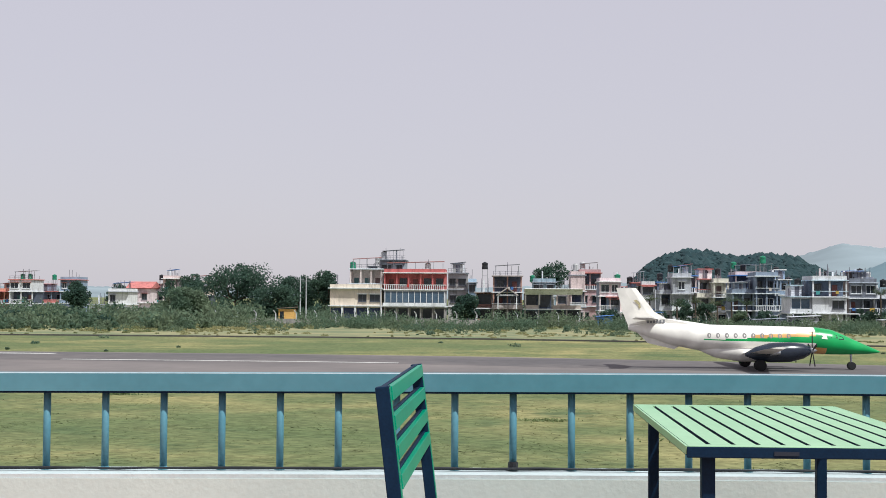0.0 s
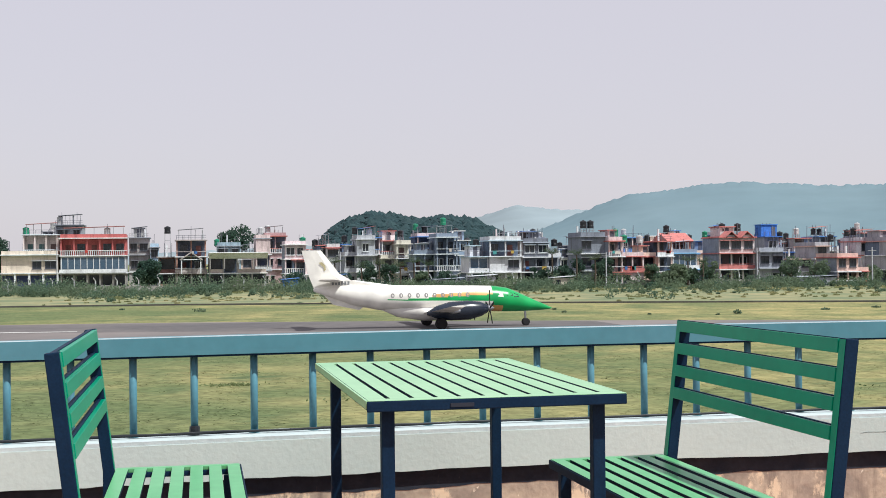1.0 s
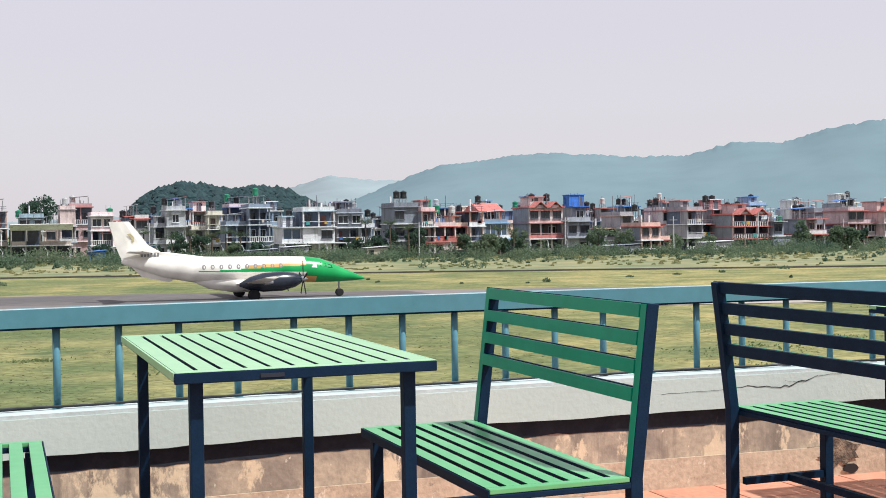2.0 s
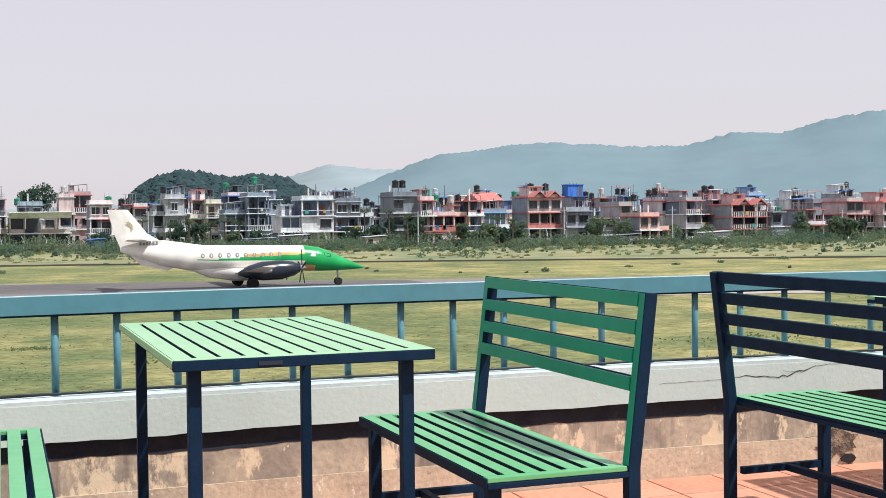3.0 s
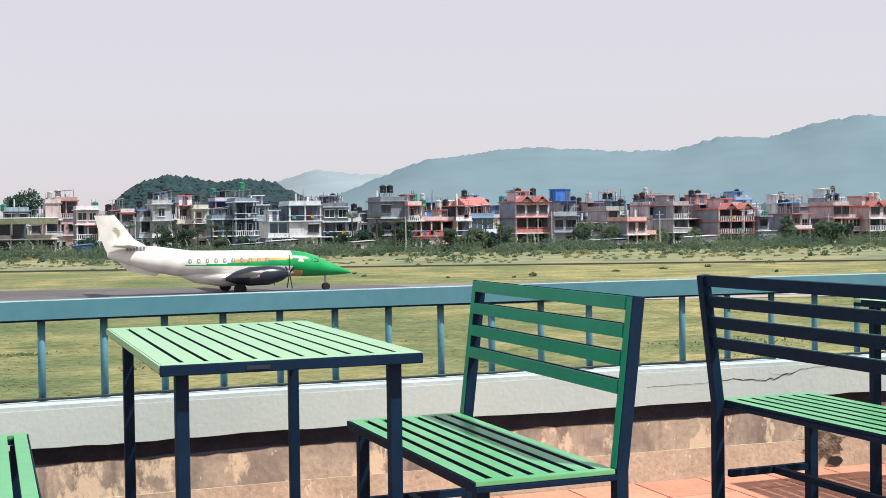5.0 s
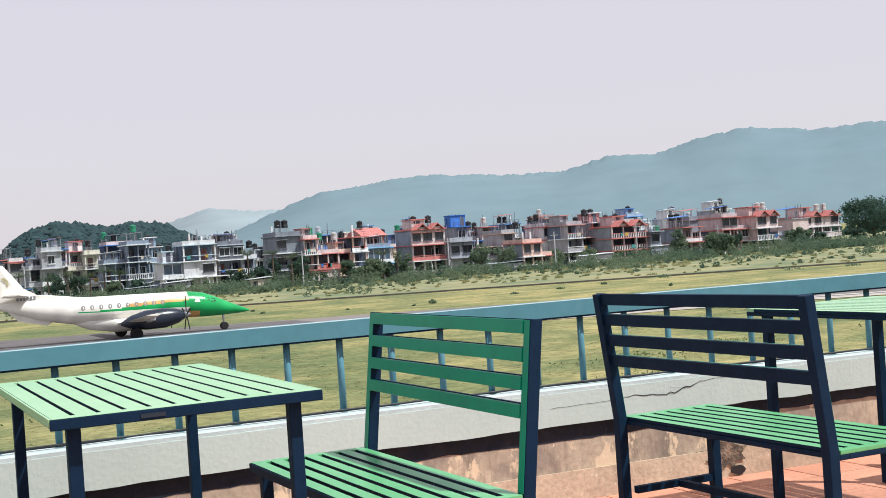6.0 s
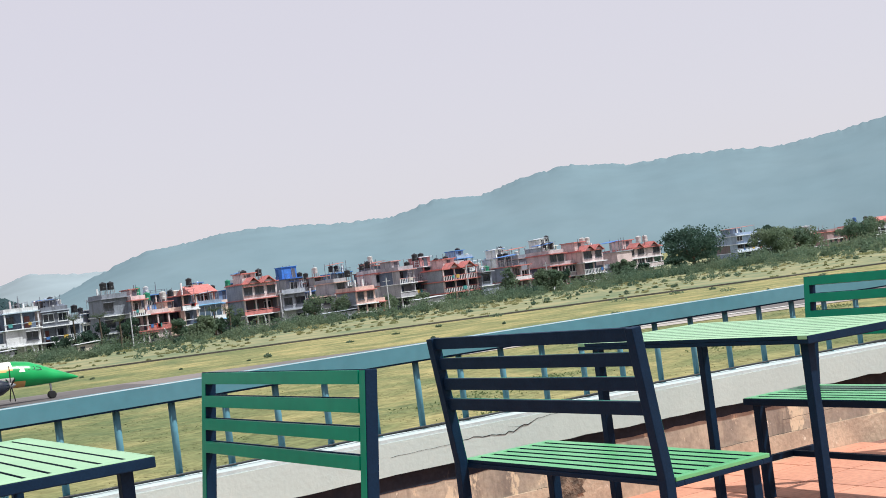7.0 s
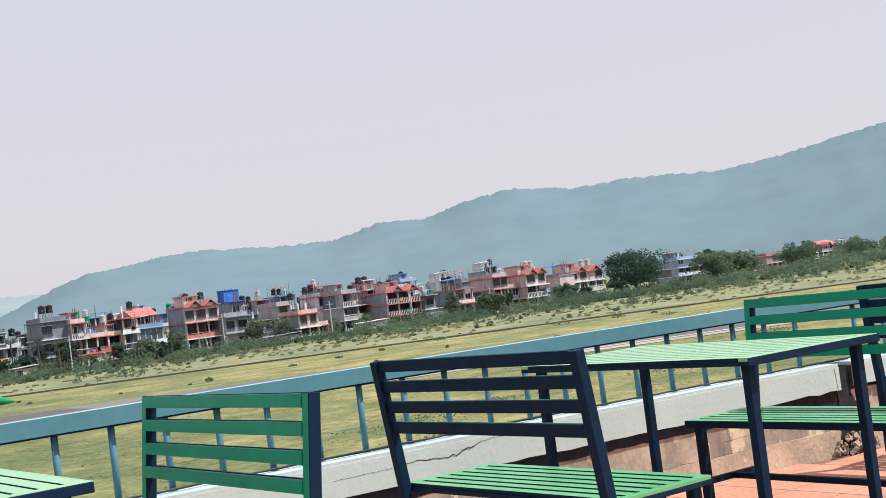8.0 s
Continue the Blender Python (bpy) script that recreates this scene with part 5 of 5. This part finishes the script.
tree(-59.5, 290, 14.5, 10.5, 11, "large dark broad tree behind scrub", per=220, n=34)
tree(-75, 305, 11.5, 6, 12, "dark round tree behind houses", per=160)
tree(-46, 292, 12, 6, 13, "dark tree beside a pole", per=160)
tree(-38.5, 285, 12.3, 4.0, 14, "dark narrow tree behind a pole", per=140)
tree(-44.5, 256, 8.6, 5.2, 15, "dark bushy tree by the kiosk", per=180)
tree(-61, 246, 7.6, 6.0, 16, "broad green tree in the scrub", per=180, leaves=M_BUSH)
tree(-106, 320, 9, 4, 17, "dark tree between houses", per=160)
tree(-100, 335, 8.5, 4, 18, "round tree behind houses", per=140)
tree(-6.5, 254, 6.4, 3.4, 19, "dark tree between two houses", per=160)
tree(12.5, 305, 15.2, 5.6, 20, "pale spreading tree above the roofs", per=110, n=20, leaf=0.36, flat=0.6)
tree(203, 214, 11.4, 8.0, 21, "large dense dark green tree beside houses", per=150, n=40)
tree(238, 222, 8.4, 7, 22, "green tree in scrub", per=180, leaves=M_BUSH)
tree(258, 232, 7.0, 6, 23, "green tree in scrub", per=180, leaves=M_BUSH)
tree(316, 300, 9.5, 6, 24, "pale tree above roofs", per=140, leaf=0.5, flat=0.7)
tree(300, 246, 7.5, 8, 25, "broad green tree in scrub", per=180, leaves=M_BUSH)
tree(345, 262, 6.8, 9, 26, "broad green tree in scrub", per=180, leaves=M_BUSH)
tree(390, 275, 8.0, 9, 27, "broad green tree in scrub", per=180, leaves=M_BUSH)
tree(155, 205, 4.8, 3.4, 28, "small green tree before houses", per=140, leaves=M_BUSH)
tree(176, 206, 4.6, 3.2, 29, "small green tree before houses", per=140, leaves=M_BUSH)
tree(86, 216, 4.2, 2.6, 30, "small tree by a house", per=120, leaves=M_BUSH)
rng_tree = random.Random(31)
for i, tx in enumerate((20, 28.5, 33, 36.5, 42, 47, 63.5, 67, 70.5, 74.5, 84, 90.5, 94, 107.5, 112.5, 123.5, 129, 148, 161, 182, 194)):
    tree(tx, house_front(tx) - rng_tree.uniform(1.5, 5), rng_tree.uniform(3.2, 6.2), rng_tree.uniform(1.5, 2.8), 60 + i, "small dark tree in front of houses", per=90, n=16, leaf=0.22, leaves=rng_tree.choice((M_LEAF, M_BUSH)))
for i, (x, y, h) in enumerate(((31, 226, 4.0), (34.5, 228, 4.6), (38, 226, 4.2), (41, 229, 4.8), (44, 231, 4.3), (27, 232, 5.0), (65.5, 224, 6.2), (69.5, 222, 6.0), (72, 219, 5.0), (89.5, 219, 4.6), (92, 218, 4.3))):
    palm(x, y, h, 40 + i)


def scrub(name, material, n, x0, x1, front, back, hmin, hmax, seed, leaf, label, power=1.0, per=46, gap=-0.22, wide=(0.5, 0.95)):
    """A belt of bushes of uneven height: n bushes of leaves."""
    rng = np.random.default_rng(seed)
    pos = []
    for _ in range(n):
        x = rng.uniform(x0, x1)
        k = rng.uniform(0, 1) ** power
        y = front(x) + (back(x) - front(x)) * k
        if noise.noise((x * 0.06, y * 0.08, seed)) + 0.5 * noise.noise((x * 0.21, y * 0.25, seed)) < gap:
            continue
        h = (hmin + (hmax - hmin) * rng.uniform(0, 1) ** 1.8) * (0.45 + 0.55 * k) * (0.8 + 0.5 * noise.noise((x * 0.05, 2.2, seed)))
        r = h * rng.uniform(*wide)
        q = rng.normal(size=(per, 3))
        q /= np.linalg.norm(q, axis=1)[:, None]
        q = q * rng.uniform(0.45, 1.05, (per, 1)) * [r, r, h * 0.55] + [x, y, G + h * 0.45]
        pos.append(q[q[:, 2] > G])
    pos = np.concatenate(pos)
    ob = new(name, cloud(name, pos, rng.uniform(0.6, 1.4, len(pos)) * leaf, material, 0.9))
    return tagged(ob, label, "bushes", kind="stuff")


scrub("bushes", M_BUSH, 2600, -45, 230, lambda x: house_front(x) - 36, lambda x: house_front(x) - 2, 0.6, 4.6, 1, 0.17, "green bushes before the houses", 0.5, 120, 0.02)
scrub("bushes", M_LEAF, 420, 0, 230, lambda x: house_front(x) - 14, lambda x: house_front(x) - 1, 1.0, 4.2, 11, 0.18, "dark green bushes at the foot of the houses", 0.6, 110, 0.05)
scrub("low_bushes", M_BUSH, 4300, -150, 420, lambda x: drain_y(x) + 6, lambda x: house_front(x) - 8, 0.2, 2.2, 15, 0.14, "low green bushes in rough grass", 0.36, 70, 0.0, (0.6, 1.3))
scrub("dry_scrub", M_SCRUB, 3600, -80, 330, lambda x: drain_y(x) + 5, lambda x: house_front(x) - 4, 0.12, 0.5, 2, 0.16, "dry straw green scrub on the airfield edge", 0.8, 44, -0.1, (1.6, 4.0))
scrub("tall_bushes", M_BUSH, 900, -150, -46, lambda x: 186, lambda x: 285, 1.4, 7.4, 3, 0.36, "tall green bushes on the airfield edge", 0.7, 110, -0.18)
scrub("tall_bushes", M_LEAF, 130, -150, -46, lambda x: 215, lambda x: 285, 1.4, 6.4, 13, 0.36, "dark green bushes on the airfield edge", 0.7, 110, -0.05)
scrub("dry_scrub", M_SCRUB, 900, -150, -30, lambda x: 176, lambda x: 235, 0.2, 0.9, 4, 0.2, "dry green scrub on the airfield edge", 0.8, 50, -0.1, (1.4, 3.5))
scrub("tall_bushes", M_BUSH, 1000, 195, 420, lambda x: 150 + 0.28 * (x - 195), lambda x: 215 + 0.25 * (x - 195), 0.5, 6.0, 5, 0.3, "green bushes on the airfield edge", 0.6, 80, -0.05)
scrub("far_woods", M_LEAF, 700, -230, 520, lambda x: 335, lambda x: 420, 4, 9, 9, 0.8, "dark woods behind the houses", 1.0, 60)
scrub("tall_bushes", M_BUSH, 200, -62, -33, lambda x: 248, lambda x: 300, 2.0, 6.0, 10, 0.4, "tall green bushes beside a kiosk", 0.7, 80)
scrub("low_weeds", M_BUSH, 34, -60, 120, lambda x: far_edge(x) + 1, lambda x: drain_y(x) + 4, 0.15, 0.8, 6, 0.12, "scattered low weeds in the grass", 1.0, 70, -0.6, (0.7, 3.0))


def weed_patches(n, seed):
    """Low leafy patches of darker weeds, thin at the rim."""
    rng = np.random.default_rng(seed)
    pos = []
    for _ in range(n):
        y = 17 + 55 * rng.uniform() ** 1.2
        x = rng.uniform(-0.45, 1.1) * (y + 3)
        r, k = rng.uniform(0.4, 1.7), rng.integers(60, 240)
        q = rng.normal(size=(k, 2)) * [r, r * 0.6]
        h = rng.uniform(0.03, 0.16) * np.exp(-(q ** 2).sum(1) / (2 * r * r)) * rng.uniform(0.2, 1.0, k)
        pos.append(np.column_stack([x + q[:, 0], y + q[:, 1], G + 0.02 + h]))
    pos = np.concatenate(pos)
    tagged(new("near_weeds", cloud("near_weeds", pos, rng.uniform(0.04, 0.10, len(pos)), M_WEED, 0.0)), "patches of dark green weeds in the grass", "weeds", kind="stuff")


def grass(n, seed):
    """Upright tufts of blades over the near field, thick and thin by turns."""
    rng = np.random.default_rng(seed)
    y = 14 + 62 * rng.uniform(0, 1, n) ** 1.25
    x = rng.uniform(-0.5, 1.12, n) * (y + 4)
    lush = np.array([noise.noise((a * 0.3, b * 0.3, 1.0)) + 0.7 * noise.noise((a * 1.3, b * 1.3, 2.0)) for a, b in zip(x, y)])
    keep = lush + rng.normal(0, 0.25, n) > -0.1
    x, y, lush = x[keep], y[keep], lush[keep]
    n = len(x)
    h, t = rng.uniform(0.03, 0.09, n) * (1 + np.clip(lush, 0, 1)), rng.uniform(0, 6.28, n)
    base = np.stack([x, y, np.full(n, G)], 1)
    side = np.stack([np.cos(t), np.sin(t), np.zeros(n)], 1) * (h * 0.45)[:, None]
    tip = base + np.stack([rng.normal(0, 1.6, n) * h, rng.normal(0.6, 1.6, n) * h, h * 0.22], 1)
    v = np.stack([base - side, base + side, tip], 1).reshape(-1, 3)
    me = bpy.data.meshes.new("grass")
    me.from_pydata(v.tolist(), [], np.arange(3 * n).reshape(-1, 3).tolist())
    me.materials.append(M_GRASS)
    tagged(new("grass", me), "uneven yellow green grass of the airfield", "grass", kind="stuff")


weed_patches(26, 7)
grass(170000, 8)

# ---- poles ----
def pole(x, y, h, label="thin pale utility pole with a crossarm"):
    ob = thing("utility_pole", pose(x, y, G), label, "pole", "utility poles")
    part("mast", Solid().tube([(0, 0, 0), (0, 0, h)], [0.14, 0.09], 8), paint(0.46, 0.44, 0.42), ob)
    part("crossarm", Solid().box(-0.8, 0.8, -0.06, 0.06, h - 0.7, h - 0.58), M_METAL, ob)


for px, py, ph in ((-37.5, 250, 9.0), (-23.6, 258, 8.6), (28.6, 236, 7.0), (73.8, 218, 6.4), (103.5, 220, 7.0), (118, 205, 6.8), (138.5, 209, 7.4), (157, 208, 6.0), (-40.5, 262, 9.5)):
    pole(px, py, ph)


# ---- aircraft ----
def aircraft(m):
    """A twin turboprop, nose to +x, its nose wheel side on the ground at z 0; origin under the tail."""
    ob = thing("aircraft", m, "white and green twin propeller aircraft on the runway", "airplane")
    # stations along the hull: x, centre height, half height, half width
    st = [(0.9, 3.05, 0.12, 0.10), (2.0, 2.95, 0.42, 0.36), (4.0, 2.62, 0.80, 0.74), (6.0, 2.40, 0.98, 0.95), (8.0, 2.32, 1.0, 0.99), (11.0, 2.28, 1.0, 0.99), (14.0, 2.22, 1.0, 0.99), (15.2, 2.18, 1.0, 0.97), (16.2, 2.08, 0.94, 0.88), (17.0, 1.92, 0.78, 0.74), (18.0, 1.70, 0.54, 0.54), (19.0, 1.50, 0.30, 0.32), (19.7, 1.38, 0.11, 0.12), (19.9, 1.36, 0.02, 0.02)]
    ring = 72

    def skin(x):
        xs = [q[0] for q in st]
        return [float(np.interp(x, xs, [q[i] for q in st])) for i in (1, 2, 3)]

    xs = [0.9 + 19.0 * i / 200 for i in range(201)]
    v, f, mi = [], [], []
    for x in xs:
        c, hh, ww = skin(x)
        for j in range(ring):
            t = 2 * math.pi * j / ring
            v.append((x, ww * math.cos(t), c + hh * math.sin(t)))
    for i in range(len(xs) - 1):
        for j in range(ring):
            a, b = i * ring + j, i * ring + (j + 1) % ring
            f.append((a, b, b + ring, a + ring))
            x = (xs[i] + xs[i + 1]) / 2
            t = 2 * math.pi * (j + 0.5) / ring
            u = math.sin(t)
            # green nose that runs aft into a thin band, under a gold one
            k = 0
            if x > 14.9 + 0.8 * (u < -0.5):
                k = 1
            elif -0.18 < u < -0.18 + 0.02 + max(0, x - 6.0) * 0.055:
                k = 1
            elif x > 10 and -0.18 + 0.02 + (x - 6.0) * 0.055 <= u < -0.02 + (x - 6.0) * 0.075:
                k = 2
            elif 14.0 < x <= 15.7 and u < -0.5:
                k = 2
            mi.append(k)
    me = bpy.data.meshes.new("fuselage")
    me.from_pydata(v, [], f)
    for q in (M_WHITE, M_PGREEN, M_PGOLD):
        me.materials.append(q)
    for p, k in zip(me.polygons, mi):
        p.material_index, p.use_smooth = k, True
    hull = part("fuselage", me, None, ob)

    def slab(name, rows, material, label=""):
        """A tapered wing from sections: leading point, trailing point, thickness."""
        s = Solid()
        k = []
        for le, te, th, ax in rows:
            le, te = Vector(le), Vector(te)
            up = Vector(ax) * th / 2
            k.append([le, le * 0.75 + te * 0.25 + up, le * 0.4 + te * 0.6 + up * 0.7, te, le * 0.4 + te * 0.6 - up * 0.7, le * 0.75 + te * 0.25 - up])
        for r0, r1 in zip(k, k[1:]):
            for i in range(6):
                s.face([r0[i], r0[(i + 1) % 6], r1[(i + 1) % 6], r1[i]])
        s.face(k[0]), s.face(k[-1][::-1])
        return part(name, s, material, ob, label)

    slab("tail_fin", [((4.6, 0, 3.3), (1.0, 0, 3.0), 0.3, (0, 1, 0)), ((2.9, 0, 4.3), (0.55, 0, 4.1), 0.26, (0, 1, 0)), ((1.5, 0, 6.1), (0.0, 0, 6.1), 0.16, (0, 1, 0))], M_WHITE)
    slab("dorsal_fairing", [((7.4, 0, 3.3), (3.0, 0, 3.2), 0.3, (0, 1, 0)), ((4.2, 0, 3.75), (2.4, 0, 3.8), 0.2, (0, 1, 0))], M_WHITE)
    slab("ventral_fin", [((5.2, 0, 1.9), (1.6, 0, 2.7), 0.2, (0, 1, 0)), ((4.4, 0, 1.45), (2.4, 0, 1.9), 0.1, (0, 1, 0))], M_WHITE)
    for sg in (-1, 1):
        slab("tailplane", [((3.2, sg * 0.2, 3.72), (1.2, sg * 0.2, 3.72), 0.22, (0, 0, 1)), ((2.1, sg * 3.3, 3.9), (1.1, sg * 3.3, 3.9), 0.12, (0, 0, 1))], M_WHITE)
        slab("wing", [((12.1, sg * 0.7, 1.3), (9.4, sg * 0.7, 1.2), 0.42, (0, 0, 1)), ((11.6, sg * 3.2, 1.42), (9.5, sg * 3.2, 1.35), 0.34, (0, 0, 1)), ((10.9, sg * 9.1, 1.95), (9.8, sg * 9.1, 1.92), 0.16, (0, 0, 1))], M_WHITE)
        nac = Solid().tube([(9.2, sg * 3.0, 1.2), (10.0, sg * 3.0, 1.28), (11.0, sg * 3.0, 1.36), (12.4, sg * 3.0, 1.42), (13.4, sg * 3.0, 1.5), (13.9, sg * 3.0, 1.55)], [0.12, 0.5, 0.72, 0.74, 0.56, 0.32], 18)
        eng = part("engine_nacelle", nac, M_NACELLE, ob, "dark blue black engine nacelle", smooth=True)
        part("exhaust", Solid().tube([(11.6, sg * 3.62, 1.4), (10.9, sg * 3.78, 1.34)], [0.16, 0.17], 10), M_METAL, eng)
        prop = part("propeller_hub", Solid().tube([(13.9, sg * 3.0, 1.55), (14.2, sg * 3.0, 1.55), (14.45, sg * 3.0, 1.55)], [0.24, 0.2, 0.03], 12), M_METAL, ob, smooth=True)
        for k in range(5):
            a = 2 * math.pi * k / 5 + 0.3
            d = Vector((0, math.cos(a), math.sin(a)))
            c = Vector((14.1, sg * 3.0, 1.55))
            part("blade", Solid().bar(c + d * 0.15, c + d * 1.4, 0.16, 0.04, (1, 0, 0)), M_TYRE, prop)
        gear = part("main_gear", Solid().tube([(10.4, sg * 3.0, 1.4), (10.3, sg * 3.0, 0.45)], [0.12, 0.1], 10).bar((10.3, sg * 3.0 - 0.3, 0.42), (10.3, sg * 3.0 + 0.3, 0.42), 0.1), M_METAL, ob)
        for d in (-0.24, 0.24):
            part("tyre", Solid().tube([(10.3, sg * 3.0 + d - 0.12, 0.42), (10.3, sg * 3.0 + d - 0.09, 0.42), (10.3, sg * 3.0 + d + 0.09, 0.42), (10.3, sg * 3.0 + d + 0.12, 0.42)], [0.34, 0.42, 0.42, 0.34], 20), M_TYRE, gear)
    part("belly_fairing", Solid().tube([(5.8, 0, 1.75), (7.5, 0, 1.45), (9.5, 0, 1.3), (12, 0, 1.32), (13.4, 0, 1.6)], [0.15, 0.6, 0.78, 0.75, 0.2], 18), M_WHITE, ob, smooth=True)
    nose = part("nose_gear", Solid().tube([(17.7, 0, 1.3), (17.75, 0, 0.3)], [0.09, 0.08], 10).bar((17.75, -0.2, 0.3), (17.75, 0.2, 0.3), 0.08), M_METAL, ob)
    for d in (-0.15, 0.15):
        part("tyre", Solid().tube([(17.75, d - 0.08, 0.3), (17.75, d - 0.06, 0.3), (17.75, d + 0.06, 0.3), (17.75, d + 0.08, 0.3)], [0.24, 0.3, 0.3, 0.24], 18), M_TYRE, nose)
    glass = M_GLASS
    M_CABIN = mat("pale_cabin_window", (0.32, 0.30, 0.29), (0.22, 0.21, 0.21), rough=0.2, scale=3, bump=0)
    for k in range(10):
        x = 6.9 + k * 0.66
        c, hh, ww = skin(x)
        for sg in (-1, 1):
            s = Solid()
            pts = []
            for j in range(14):
                t = 2 * math.pi * j / 14
                z = 2.55 + 0.19 * math.sin(t)
                y = ww * math.sqrt(max(0.0, 1 - ((z - c) / hh) ** 2)) + 0.012
                pts.append((x + 0.15 * math.cos(t), sg * y, z))
            s.face(pts)
            part("cabin_window", s, M_CABIN, hull)
    for k, (xa, xb, za, zb) in enumerate(((16.0, 16.55, 2.42, 2.74), (16.62, 17.05, 2.3, 2.6), (15.3, 15.75, 2.35, 2.7))):
        for sg in (-1, 1):
            s = Solid()
            pts = []
            for x, z in ((xa, za), (xb, za - 0.03), (xb - 0.05, zb - 0.12), (xa + 0.05, zb)):
                c, hh, ww = skin(x)
                pts.append((x, sg * (ww * math.sqrt(max(0.02, 1 - ((z - c) / hh) ** 2)) + 0.015), z))
            s.face(pts)
            part("cockpit_window", s, glass if k < 2 else M_WHITE, hull)
    # painted emblem and registration, as plain shapes
    for k in range(6):
        s = part("painted_bar", Solid().box(k * 0.24, 0.16 + k * 0.24, -0.01, 0.0, 0, 0.28), paint(0.20, 0.19, 0.18), ob, at=(2.3, -0.2, 3.42))
    emblem = Solid()
    emblem.face([(1.3, -0.16, 5.15), (1.55, -0.16, 5.2), (1.8, -0.16, 4.95), (1.85, -0.16, 4.6), (1.7, -0.16, 4.5), (1.68, -0.16, 4.8), (1.5, -0.16, 4.95)])
    part("fin_emblem", emblem, paint(0.42, 0.34, 0.16), ob)
    return ob


aircraft(pose(9.0, 99.0, G + 0.03))

# ---- floor tiles, last ----
tile = Solid().box(-0.1465, 0.1465, -0.1465, 0.1465, -0.012, 0).mesh("tile", M_TILE, bevel=0.002)
floor_ob = bpy.data.objects["floor"]
rest = Solid()
for i in range(-29, 30):
    for j in range(0, 32):
        x, y = i * 0.3, 4.52 - j * 0.3
        if y > WALL_Y + bend(x) + 0.02:
            continue
        if 0.3 < x < 8.4 and 2.3 < y < 4.6:
            part("tile", tile, None, floor_ob, at=(x, y, 0))
        elif y > -4.9:
            rest.box(x - 0.1465, x + 0.1465, y - 0.1465, y + 0.1465, -0.012, 0)
tagged(part("tiles", rest, M_TILE, floor_ob), kind="stuff")
